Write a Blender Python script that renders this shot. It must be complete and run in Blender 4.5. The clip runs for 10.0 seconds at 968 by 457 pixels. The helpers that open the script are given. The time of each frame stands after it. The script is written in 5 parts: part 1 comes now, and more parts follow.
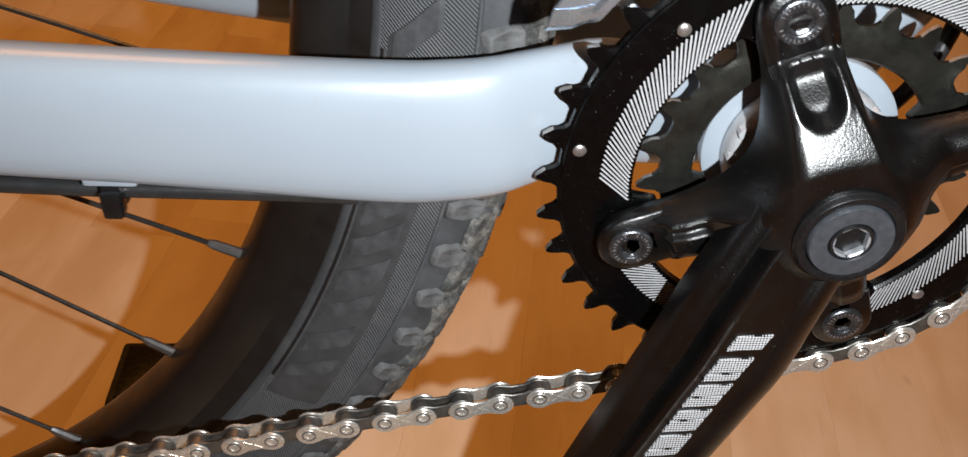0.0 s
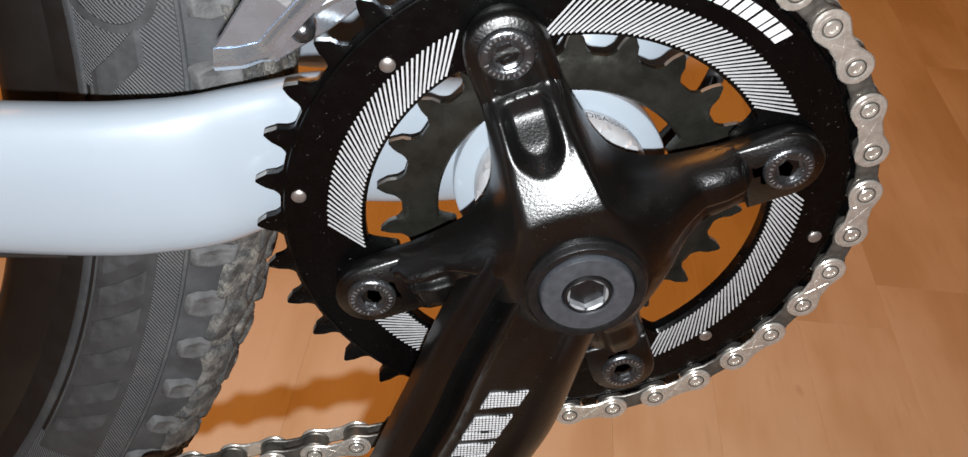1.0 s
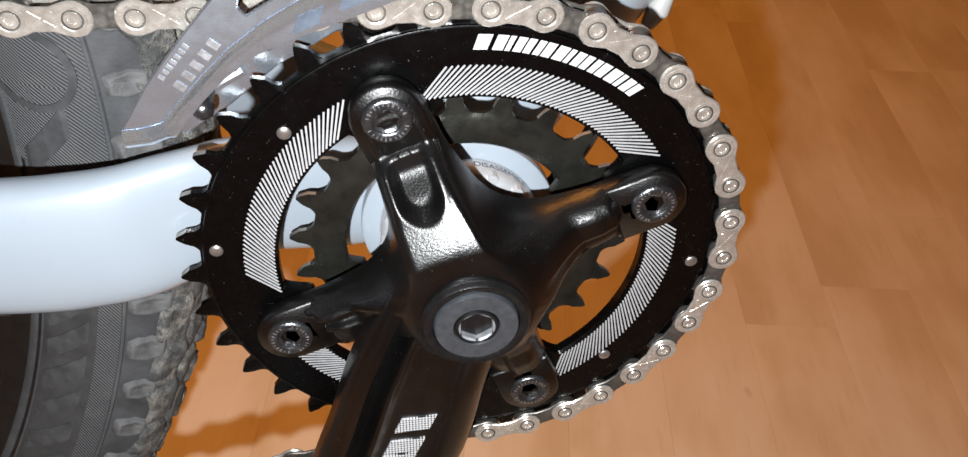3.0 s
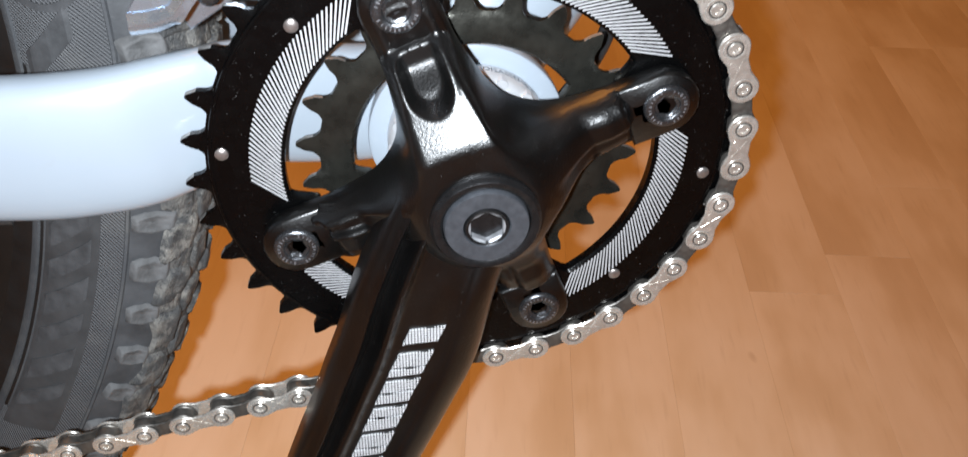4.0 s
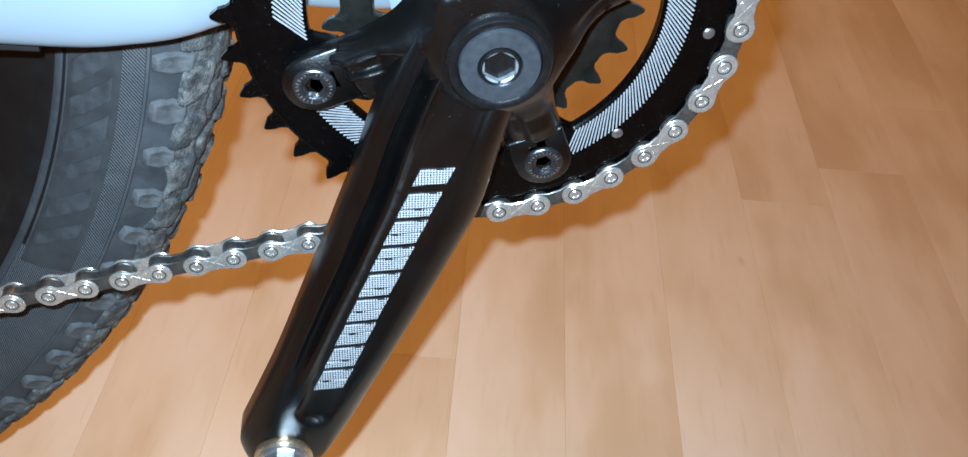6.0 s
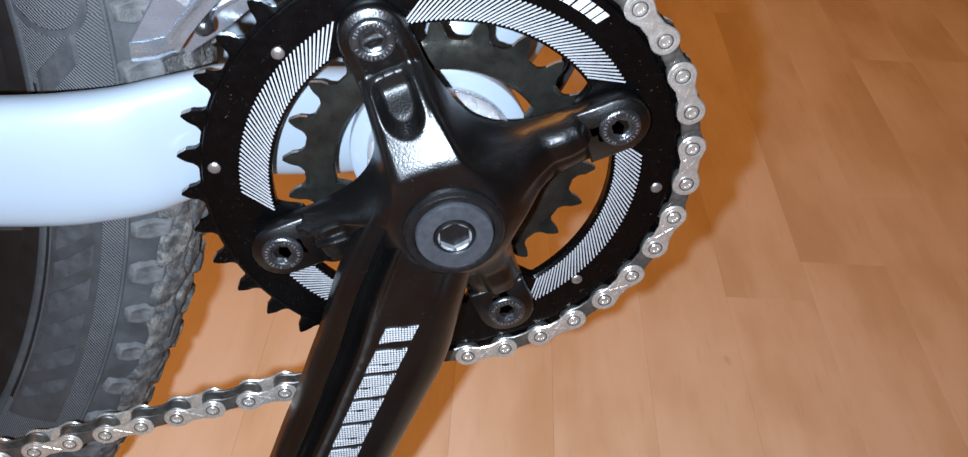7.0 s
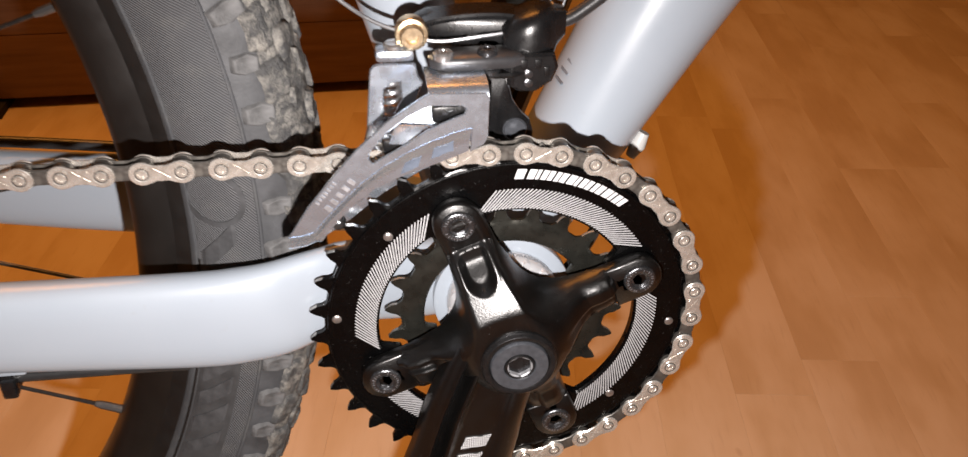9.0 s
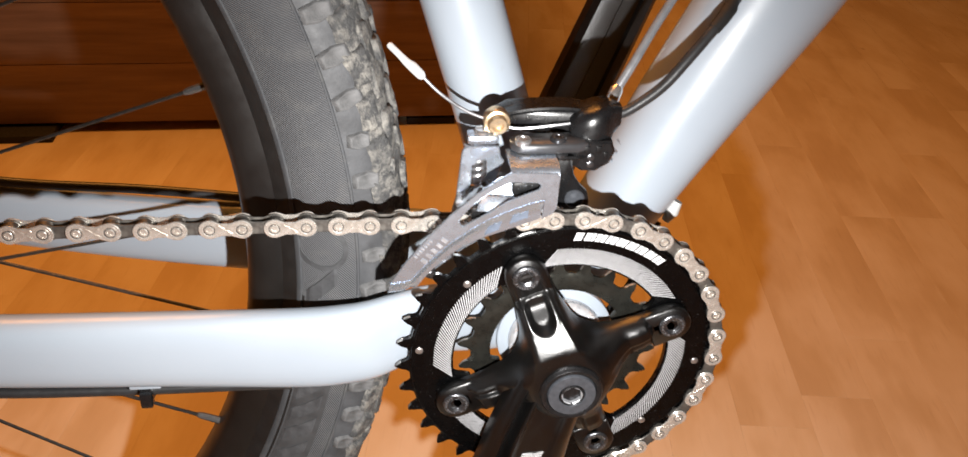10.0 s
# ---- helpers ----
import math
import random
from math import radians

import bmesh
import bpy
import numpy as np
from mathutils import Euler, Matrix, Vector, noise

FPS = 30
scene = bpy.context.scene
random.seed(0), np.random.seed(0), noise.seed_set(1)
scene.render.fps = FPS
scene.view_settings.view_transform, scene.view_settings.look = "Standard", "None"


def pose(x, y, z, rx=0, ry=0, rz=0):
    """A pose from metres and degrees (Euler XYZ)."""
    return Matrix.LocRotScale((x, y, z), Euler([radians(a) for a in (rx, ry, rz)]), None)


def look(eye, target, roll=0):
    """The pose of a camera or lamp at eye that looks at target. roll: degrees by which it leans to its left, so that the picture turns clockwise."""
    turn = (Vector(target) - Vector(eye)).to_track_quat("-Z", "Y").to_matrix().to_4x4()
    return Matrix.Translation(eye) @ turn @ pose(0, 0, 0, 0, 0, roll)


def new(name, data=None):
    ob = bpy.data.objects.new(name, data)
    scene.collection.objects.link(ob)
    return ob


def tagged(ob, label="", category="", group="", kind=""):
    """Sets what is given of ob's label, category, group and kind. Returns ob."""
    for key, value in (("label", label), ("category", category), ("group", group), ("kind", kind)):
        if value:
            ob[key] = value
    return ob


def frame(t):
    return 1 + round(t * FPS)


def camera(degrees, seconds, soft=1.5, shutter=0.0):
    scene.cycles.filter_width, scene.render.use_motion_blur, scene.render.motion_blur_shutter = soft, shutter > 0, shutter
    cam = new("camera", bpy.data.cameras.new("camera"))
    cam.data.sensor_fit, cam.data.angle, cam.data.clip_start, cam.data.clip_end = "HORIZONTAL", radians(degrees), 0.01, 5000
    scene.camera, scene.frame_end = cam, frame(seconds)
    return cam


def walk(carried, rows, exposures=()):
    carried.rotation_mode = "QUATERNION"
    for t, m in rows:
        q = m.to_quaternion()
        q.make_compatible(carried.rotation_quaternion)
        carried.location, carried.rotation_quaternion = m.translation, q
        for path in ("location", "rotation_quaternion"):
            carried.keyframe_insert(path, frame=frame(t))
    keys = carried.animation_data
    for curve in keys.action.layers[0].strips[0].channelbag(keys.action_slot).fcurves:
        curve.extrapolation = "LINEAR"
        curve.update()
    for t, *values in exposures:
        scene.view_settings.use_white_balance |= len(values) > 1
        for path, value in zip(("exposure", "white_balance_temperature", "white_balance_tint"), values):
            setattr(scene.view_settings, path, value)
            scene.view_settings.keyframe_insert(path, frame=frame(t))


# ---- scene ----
LAMP = (-0.044, -0.218, 0.457)
cam = camera(54.3, 10.0, 1.35, 0.2)
PATH = [
    (0, (-0.1060, -0.1974, 0.4546), (-0.0706, 0.1902, 0.1407), 4.02),
    (0.1, (-0.0982, -0.1916, 0.4479), (-0.0634, 0.1957, 0.1336), 3.74),
    (0.3, (-0.0809, -0.1853, 0.4384), (-0.0456, 0.1978, 0.1191), 3.88),
    (0.5, (-0.0695, -0.1790, 0.4413), (-0.0245, 0.2067, 0.1263), 4.61),
    (0.7, (-0.0571, -0.1756, 0.4489), (-0.0057, 0.2141, 0.1398), 5.32),
    (0.9, (-0.0452, -0.1741, 0.4522), (0.0018, 0.2119, 0.1379), 4.30),
    (1, (-0.0435, -0.1747, 0.4545), (0.0059, 0.2095, 0.1384), 4.16),
    (1.2, (-0.0390, -0.1754, 0.4603), (0.0113, 0.2077, 0.1430), 3.91),
    (1.5, (-0.0323, -0.1768, 0.4640), (0.0199, 0.2060, 0.1466), 3.99),
    (1.7, (-0.0318, -0.1790, 0.4652), (0.0206, 0.2045, 0.1487), 3.72),
    (2, (-0.0277, -0.1801, 0.4735), (0.0255, 0.2028, 0.1563), 3.37),
    (2.2, (-0.0271, -0.1846, 0.4742), (0.0299, 0.2002, 0.1601), 3.17),
    (3.3, (-0.0225, -0.1926, 0.4774), (0.0332, 0.1952, 0.1667), 1.70),
    (3.5, (-0.0254, -0.1941, 0.4712), (0.0313, 0.1945, 0.1617), 1.76),
    (3.7, (-0.0239, -0.1957, 0.4679), (0.0320, 0.1945, 0.1602), 1.59),
    (4, (-0.0273, -0.2036, 0.4546), (0.0303, 0.1843, 0.1444), 1.86),
    (4.2, (-0.0308, -0.2097, 0.4476), (0.0268, 0.1745, 0.1329), 2.34),
    (4.5, (-0.0357, -0.2153, 0.4431), (0.0223, 0.1607, 0.1187), 3.01),
    (4.7, (-0.0404, -0.2206, 0.4363), (0.0185, 0.1497, 0.1055), 3.75),
    (5, (-0.0445, -0.2270, 0.4314), (0.0147, 0.1373, 0.0941), 4.54),
    (5.2, (-0.0463, -0.2294, 0.4300), (0.0137, 0.1317, 0.0894), 4.96),
    (6.3, (-0.0277, -0.2231, 0.4529), (0.0326, 0.1427, 0.1174), 4.82),
    (6.5, (-0.0243, -0.2207, 0.4587), (0.0360, 0.1551, 0.1343), 3.98),
    (6.7, (-0.0218, -0.2188, 0.4636), (0.0385, 0.1641, 0.1477), 3.31),
    (7, (-0.0222, -0.2216, 0.4706), (0.0371, 0.1671, 0.1618), 2.50),
    (7.2, (-0.0234, -0.2230, 0.4742), (0.0377, 0.1700, 0.1712), 2.17),
    (7.5, (-0.0278, -0.2225, 0.4848), (0.0342, 0.1806, 0.1955), 1.54),
    (7.7, (-0.0290, -0.2219, 0.4881), (0.0328, 0.1849, 0.2041), 1.40),
    (8, (-0.0305, -0.2224, 0.4901), (0.0317, 0.1873, 0.2104), 0.86),
    (8.2, (-0.0344, -0.2230, 0.4956), (0.0283, 0.1887, 0.2190), 0.52),
    (8.5, (-0.0394, -0.2317, 0.5056), (0.0220, 0.1833, 0.2336), 0.29),
    (8.7, (-0.0419, -0.2442, 0.5141), (0.0186, 0.1701, 0.2409), 0.38),
    (9, (-0.0483, -0.2805, 0.5361), (0.0090, 0.1375, 0.2678), 0.22),
    (9.2, (-0.0595, -0.3123, 0.5601), (-0.0044, 0.1079, 0.2949), -0.08),
    (9.5, (-0.0715, -0.3472, 0.5816), (-0.0150, 0.0752, 0.3200), 1.56),
    (9.7, (-0.0765, -0.3434, 0.5794), (-0.0118, 0.0781, 0.3183), 2.12),
    (10, (-0.0827, -0.3301, 0.5836), (-0.0249, 0.0943, 0.3257), 2.08),
]
EXPOSURES = [
    (0.0, -0.05, 6550, 10), (1.0, -0.07, 6650, 11), (2.0, 0.0, 6700, 11), (3.5, 0.1, 6500, 11), (4.5, 0.35, 5880, 4), (5.2, 0.45, 5320, -10),
    (6.3, 0.3, 4880, 2), (7.0, 0.19, 5580, 9), (7.5, 0.16, 6100, 10), (8.0, 0.08, 6600, 13), (8.6, 0.06, 6900, 16), (9.0, 0.05, 7350, 19), (9.5, 0.31, 7480, 18), (10.0, 0.44, 7050, 14),
]
walk(cam, [(t, look(eye, target, roll)) for t, eye, target, roll in PATH], EXPOSURES)

from mathutils.geometry import tessellate_polygon

# ---- light ----
world = bpy.data.worlds.new("room_air")
world.use_nodes = True
world.node_tree.nodes["Background"].inputs["Color"].default_value = (1.0, 0.62, 0.35, 1)
world.node_tree.nodes["Background"].inputs["Strength"].default_value = 0.026
scene.world = world


def spot_lamp(name, m, watts, colour, radius, degrees):
    data = bpy.data.lights.new(name, "SPOT")
    data.energy, data.color, data.shadow_soft_size = watts, colour, radius
    data.spot_size, data.spot_blend = radians(degrees), 1.0
    ob = new(name, data)
    ob.matrix_world = m
    return ob


def area_lamp(name, m, watts, colour, size):
    data = bpy.data.lights.new(name, "AREA")
    data.energy, data.color, data.shape, data.size = watts, colour, "DISK", size
    ob = new(name, data)
    ob.matrix_world = m
    return ob


# the phone's own torch, just under its lens, and the warm lamp of the room
spot_lamp("phone_torch", look(LAMP, (-0.055, 0.0, 0.285)), 6.9, (0.92, 0.97, 1.0), 0.003, 137)
area_lamp("ceiling_lamp_light", look((-0.35, 0.75, 1.75), (-0.2, 0.55, 0.0)), 14.5, (1.0, 0.40, 0.085), 0.9)

# ---- materials ----


class Nodes:
    """A small builder of node trees."""

    def __init__(self, name):
        self.mat = bpy.data.materials.new(name)
        self.mat.use_nodes = True
        self.tree = self.mat.node_tree
        self.bsdf = self.tree.nodes["Principled BSDF"]

    def add(self, kind, **values):
        node = self.tree.nodes.new(kind)
        for key, value in values.items():
            if key == "blend_type":
                node.blend_type = value
            elif key == "data_type":
                node.data_type = value
            elif key == "operation":
                node.operation = value
            elif key == "wave_type":
                node.wave_type = value
            elif key == "bands_direction":
                node.bands_direction = value
            elif key == "feature":
                node.feature = value
            else:
                node.inputs[key.replace("_", " ")].default_value = value
        return node

    def join(self, a, b):
        self.tree.links.new(a, b)

    def coords(self, scale=(1, 1, 1), turn=(0, 0, 0), which="Object", shift=None):
        tc, mp = self.add("ShaderNodeTexCoord"), self.add("ShaderNodeMapping")
        mp.inputs["Scale"].default_value, mp.inputs["Rotation"].default_value = scale, turn
        self.join(tc.outputs[which], mp.inputs["Vector"])
        if shift is not None:
            self.join(shift, mp.inputs["Location"])
        return mp.outputs["Vector"]

    def noise(self, scale, detail=4.0, rough=0.55, vec=None):
        n = self.add("ShaderNodeTexNoise", Scale=scale, Detail=detail, Roughness=rough)
        self.join(vec if vec is not None else self.coords(), n.inputs["Vector"])
        return n.outputs["Fac"]

    def ramp(self, fac, stops):
        n = self.add("ShaderNodeValToRGB")
        e = n.color_ramp.elements
        while len(e) < len(stops):
            e.new(0.5)
        for item, (at, colour) in zip(e, stops):
            item.position = at
            item.color = (*colour, 1) if len(colour) == 3 else colour
        self.join(fac, n.inputs["Fac"])
        return n.outputs["Color"]

    def mix(self, fac, a, b, how="MIX"):
        n = self.add("ShaderNodeMix", data_type="RGBA", blend_type=how)
        for slot, value in ((0, fac), (6, a), (7, b)):
            if isinstance(value, (int, float)):
                n.inputs[slot].default_value = value
            elif isinstance(value, tuple):
                n.inputs[slot].default_value = (*value, 1)
            else:
                self.join(value, n.inputs[slot])
        return n.outputs[2]

    def math(self, how, a, b=0.0):
        n = self.add("ShaderNodeMath", operation=how)
        for slot, value in ((0, a), (1, b)):
            if isinstance(value, (int, float)):
                n.inputs[slot].default_value = value
            else:
                self.join(value, n.inputs[slot])
        return n.outputs[0]

    def grey(self, fac, low, high):
        return self.ramp(fac, [(0.3, (low,) * 3), (0.7, (high,) * 3)])

    def set(self, colour=None, rough=None, metal=None, coat=None, spec=None):
        for name, value in (("Base Color", colour), ("Roughness", rough), ("Metallic", metal), ("Coat Weight", coat), ("Specular IOR Level", spec)):
            if value is None:
                continue
            if isinstance(value, (int, float)):
                self.bsdf.inputs[name].default_value = value
            elif isinstance(value, tuple):
                self.bsdf.inputs[name].default_value = (*value, 1)
            else:
                self.join(value, self.bsdf.inputs[name])
        return self

    def bump(self, height, strength, distance):
        n = self.add("ShaderNodeBump", Strength=strength, Distance=distance)
        self.join(height, n.inputs["Height"])
        self.join(n.outputs["Normal"], self.bsdf.inputs["Normal"])
        return self


def dust(n, base, amount, scale=900.0, tone=(0.42, 0.40, 0.38)):
    """Sparse pale specks over a base colour."""
    v = n.add("ShaderNodeTexVoronoi", Scale=scale, Randomness=1.0)
    n.join(n.coords(), v.inputs["Vector"])
    near = n.math("LESS_THAN", v.outputs["Distance"], n.math("MULTIPLY", n.noise(scale * 0.8, 1.0), 0.22))
    some = n.math("GREATER_THAN", n.noise(scale * 0.35, 2.0), 0.66 - 0.06 * amount)
    return n.mix(n.math("MULTIPLY", n.math("MULTIPLY", near, some), 0.6), base, tone)


def mat_paint():
    n = Nodes("pale_frame_paint")
    base = n.mix(n.grey(n.noise(14.0), 0.0, 1.0), (0.306, 0.350, 0.400), (0.330, 0.374, 0.422))
    base = n.mix(n.ramp(n.noise(160.0, 6.0), [(0.66, (0, 0, 0)), (0.82, (0.35,) * 3)]), base, (0.28, 0.28, 0.27))
    n.set(base, n.grey(n.noise(60.0), 0.30, 0.40), 0.0, 0.4)
    n.bsdf.inputs["Coat Roughness"].default_value = 0.06
    return n.bump(n.noise(420.0, 2.0), 0.05, 0.0004).mat


def mat_black_forged():
    n = Nodes("black_forged_alloy")
    base = dust(n, (0.0012, 0.0012, 0.0012), 0.7, 2000.0, (0.32, 0.32, 0.32))
    n.set(base, n.grey(n.noise(90.0, 5.0), 0.29, 0.38), 0.0, 0.25, 0.7)
    n.bsdf.inputs["Coat Roughness"].default_value = 0.14
    grain = n.math("ADD", n.noise(1600.0, 3.0), n.math("MULTIPLY", n.noise(160.0, 3.0), 0.15))
    return n.bump(grain, 0.55, 0.0002).mat


def mat_black_ano():
    n = Nodes("black_anodised_alloy")
    base = dust(n, (0.0012, 0.0012, 0.0013), 1.0, 2100.0, (0.36, 0.355, 0.35))
    n.set(base, n.grey(n.noise(300.0, 5.0), 0.22, 0.32), 0.0, None, 0.25)
    return n.bump(n.noise(1800.0, 3.0), 0.45, 0.00006).mat


def mat_dark_steel():
    n = Nodes("dark_bare_steel")
    base = n.mix(n.grey(n.noise(120.0, 6.0), 0.0, 1.0), (0.030, 0.030, 0.026), (0.062, 0.061, 0.052))
    return n.set(base, n.grey(n.noise(240.0), 0.24, 0.34), 0.75).bump(n.noise(1500.0, 3.0), 0.2, 0.0002).mat


def mat_worn_steel():
    n = Nodes("worn_tooth_steel")
    base = n.mix(n.grey(n.noise(200.0, 6.0), 0.0, 1.0), (0.16, 0.155, 0.15), (0.46, 0.45, 0.43))
    return n.set(base, 0.45, 0.7).bump(n.noise(1500.0, 3.0), 0.3, 0.0002).mat


def mat_chain(name, low, high, rough):
    n = Nodes(name)
    oi = n.add("ShaderNodeObjectInfo")
    base = n.mix(n.grey(n.noise(260.0, 6.0), 0.0, 1.0), low, high)
    base = n.mix(n.math("MULTIPLY", oi.outputs["Random"], 0.18), base, tuple(0.75 * c for c in low))
    base = n.mix(n.ramp(n.noise(330.0, 7.0), [(0.58, (0, 0, 0)), (0.78, (0.3,) * 3)]), base, (0.30, 0.26, 0.21))
    return n.set(base, n.grey(n.noise(500.0, 4.0), rough * 0.75, rough * 1.35), 0.74).bump(n.noise(420.0, 5.0), 0.35, 0.0003).mat


def mat_polished(name, colour, rough):
    n = Nodes(name)
    base = n.mix(n.grey(n.noise(110.0, 6.0), 0.0, 1.0), tuple(0.97 * c for c in colour), colour)
    scratched = n.noise(240.0, 6.0, 0.6)
    n.set(base, n.grey(scratched, rough * 0.9, rough * 1.12), 0.9)
    fine = n.noise(1.0, 4.0, 0.6, n.coords((260, 260, 2600), (0, radians(38), 0)))
    wave = n.math("MULTIPLY", n.noise(55.0, 2.0), 2.2)
    return n.bump(n.math("ADD", wave, n.math("MULTIPLY", fine, 0.07)), 0.9, 0.0003).mat


def mat_tyre(name="tyre_rubber", ribs=True):
    n = Nodes(name)
    base = n.mix(n.grey(n.noise(22.0, 6.0), 0.0, 1.0), (0.049, 0.051, 0.055), (0.079, 0.082, 0.087))
    dusty = n.ramp(n.noise(75.0, 8.0, 0.65), [(0.50, (0, 0, 0)), (0.72, (0.34,) * 3)])
    base = n.mix(dusty, base, (0.17, 0.165, 0.15))
    n.set(base, n.grey(n.noise(60.0), 0.62, 0.8), 0.0, None, 0.35)
    fine = n.noise(900.0, 4.0)
    if ribs:
        w = n.add("ShaderNodeTexWave", Scale=1.0, Distortion=0.0)
        w.bands_direction = "X"
        n.join(n.coords((1, 1, 1), which="UV"), w.inputs["Vector"])
        height = n.math("ADD", n.math("MULTIPLY", w.outputs["Fac"], 1.0), n.math("MULTIPLY", fine, 0.5))
        # paler rib crests: their highlight is put into the colour, besides some wear
        worn = n.mix(n.math("MULTIPLY", w.outputs["Fac"], 0.55), base, (0.14, 0.14, 0.145))
        n.set(worn)
        return n.bump(height, 0.75, 0.0006).mat
    return n.bump(fine, 0.5, 0.0005).mat


def mat_knob():
    n = Nodes("dusty_tread_rubber")
    oi = n.add("ShaderNodeObjectInfo")
    jump = n.add("ShaderNodeVectorMath", operation="SCALE", Scale=7.0)
    cx = n.add("ShaderNodeCombineXYZ", Y=0.3)
    n.join(oi.outputs["Random"], cx.inputs["X"])
    n.join(cx.outputs["Vector"], jump.inputs[0])
    where = n.coords(shift=jump.outputs["Vector"])
    base = n.mix(n.grey(n.noise(160.0, 6.0, 0.6, where), 0.0, 1.0), (0.050, 0.051, 0.053), (0.105, 0.104, 0.102))
    dirt = n.ramp(n.noise(150.0, 9.0, 0.75, where), [(0.46, (0, 0, 0)), (0.64, (0.8,) * 3)])
    share = n.math("ADD", n.math("MULTIPLY", oi.outputs["Random"], 0.5), 0.45)
    base = n.mix(n.math("MULTIPLY", dirt, share), base, (0.42, 0.395, 0.35))
    n.set(base, 0.85, 0.0, None, 0.3)
    crack = n.add("ShaderNodeTexVoronoi", Scale=420.0, feature="DISTANCE_TO_EDGE")
    n.join(where, crack.inputs["Vector"])
    chips = n.math("MINIMUM", n.math("MULTIPLY", crack.outputs["Distance"], 1.2), 0.12)
    return n.bump(n.math("ADD", n.noise(190.0, 9.0, 0.7), chips), 0.9, 0.0016).mat


def mat_plain(name, colour, rough, metal=0.0, vary=0.15, scale=120.0, relief=0.15):
    n = Nodes(name)
    base = n.mix(n.grey(n.noise(scale, 5.0), 0.0, 1.0), tuple(c * (1 - vary) for c in colour), tuple(min(1.0, c * (1 + vary)) for c in colour))
    n.set(base, n.grey(n.noise(scale * 2.3), rough * 0.85, min(1.0, rough * 1.15)), metal)
    return n.bump(n.noise(scale * 9, 3.0), relief, 0.0003).mat


def mat_halftone(name, pitch):
    """White print made of small dots on black."""
    n = Nodes(name)
    v = n.add("ShaderNodeTexVoronoi", Scale=1.0 / pitch, Randomness=0.0)
    v.voronoi_dimensions = "2D"
    n.join(n.coords(turn=(radians(90), 0, 0)), v.inputs["Vector"])
    base = n.mix(n.math("LESS_THAN", v.outputs["Distance"], 0.44), (0.006, 0.006, 0.006), (0.56, 0.56, 0.57))
    return n.set(base, 0.45).mat


def mat_floor():
    n = Nodes("beech_laminate")
    oi = n.add("ShaderNodeObjectInfo")
    jump = n.add("ShaderNodeVectorMath", operation="SCALE", Scale=13.0)
    cx = n.add("ShaderNodeCombineXYZ")
    n.join(oi.outputs["Random"], cx.inputs["X"])
    n.join(oi.outputs["Random"], cx.inputs["Y"])
    n.join(cx.outputs["Vector"], jump.inputs[0])
    long = n.coords((14, 1.1, 14), shift=jump.outputs["Vector"])
    fleck = n.coords((260, 26, 60), shift=jump.outputs["Vector"])
    soft = n.noise(3.0, 5.0, 0.55, long)
    tone = n.ramp(oi.outputs["Random"], [(0.0, (0.739, 0.570, 0.383)), (0.25, (0.788, 0.617, 0.437)), (0.45, (0.749, 0.575, 0.389)), (0.6, (0.822, 0.658, 0.475)), (0.8, (0.768, 0.601, 0.416)), (1.0, (0.813, 0.637, 0.443))])
    base = n.mix(n.grey(soft, 0.0, 0.5), tone, (0.640, 0.465, 0.270))
    cloud = n.noise(1.0, 4.0, 0.55, n.coords((11, 4, 10), shift=jump.outputs["Vector"]))
    base = n.mix(n.ramp(cloud, [(0.36, (0.8,) * 3), (0.56, (0, 0, 0))]), base, (0.867, 0.721, 0.562))
    base = n.mix(n.ramp(cloud, [(0.50, (0, 0, 0)), (0.68, (0.55,) * 3)]), base, (0.621, 0.444, 0.270))
    base = n.mix(n.ramp(n.noise(1.0, 3.0, 0.5, fleck), [(0.58, (0, 0, 0)), (0.78, (0.2,) * 3)]), base, (0.492, 0.334, 0.184))
    knot = n.ramp(n.noise(1.0, 2.0, 0.4, n.coords((40, 20, 20), shift=jump.outputs["Vector"])), [(0.75, (0, 0, 0)), (0.82, (0.6,) * 3)])
    base = n.mix(knot, base, (0.443, 0.282, 0.151))
    n.set(base, n.grey(n.noise(9.0, 4.0, 0.5, long), 0.38, 0.5), 0.0, None, 0.35)
    return n.bump(n.noise(1.0, 3.0, 0.5, fleck), 0.06, 0.0003).mat


def mat_cabinet():
    n = Nodes("dark_brown_wood")
    where = n.coords((3, 20, 40))
    base = n.mix(n.grey(n.noise(2.2, 7.0, 0.6, where), 0.0, 1.0), (0.15, 0.080, 0.045), (0.25, 0.143, 0.083))
    return n.set(base, 0.5).bump(n.noise(4.0, 6.0, 0.6, where), 0.2, 0.0008).mat


def mat_wall(name, colour):
    n = Nodes(name)
    base = n.mix(n.grey(n.noise(5.0, 5.0), 0.0, 1.0), tuple(0.92 * c for c in colour), colour)
    return n.set(base, 0.9).bump(n.noise(350.0, 3.0), 0.15, 0.001).mat


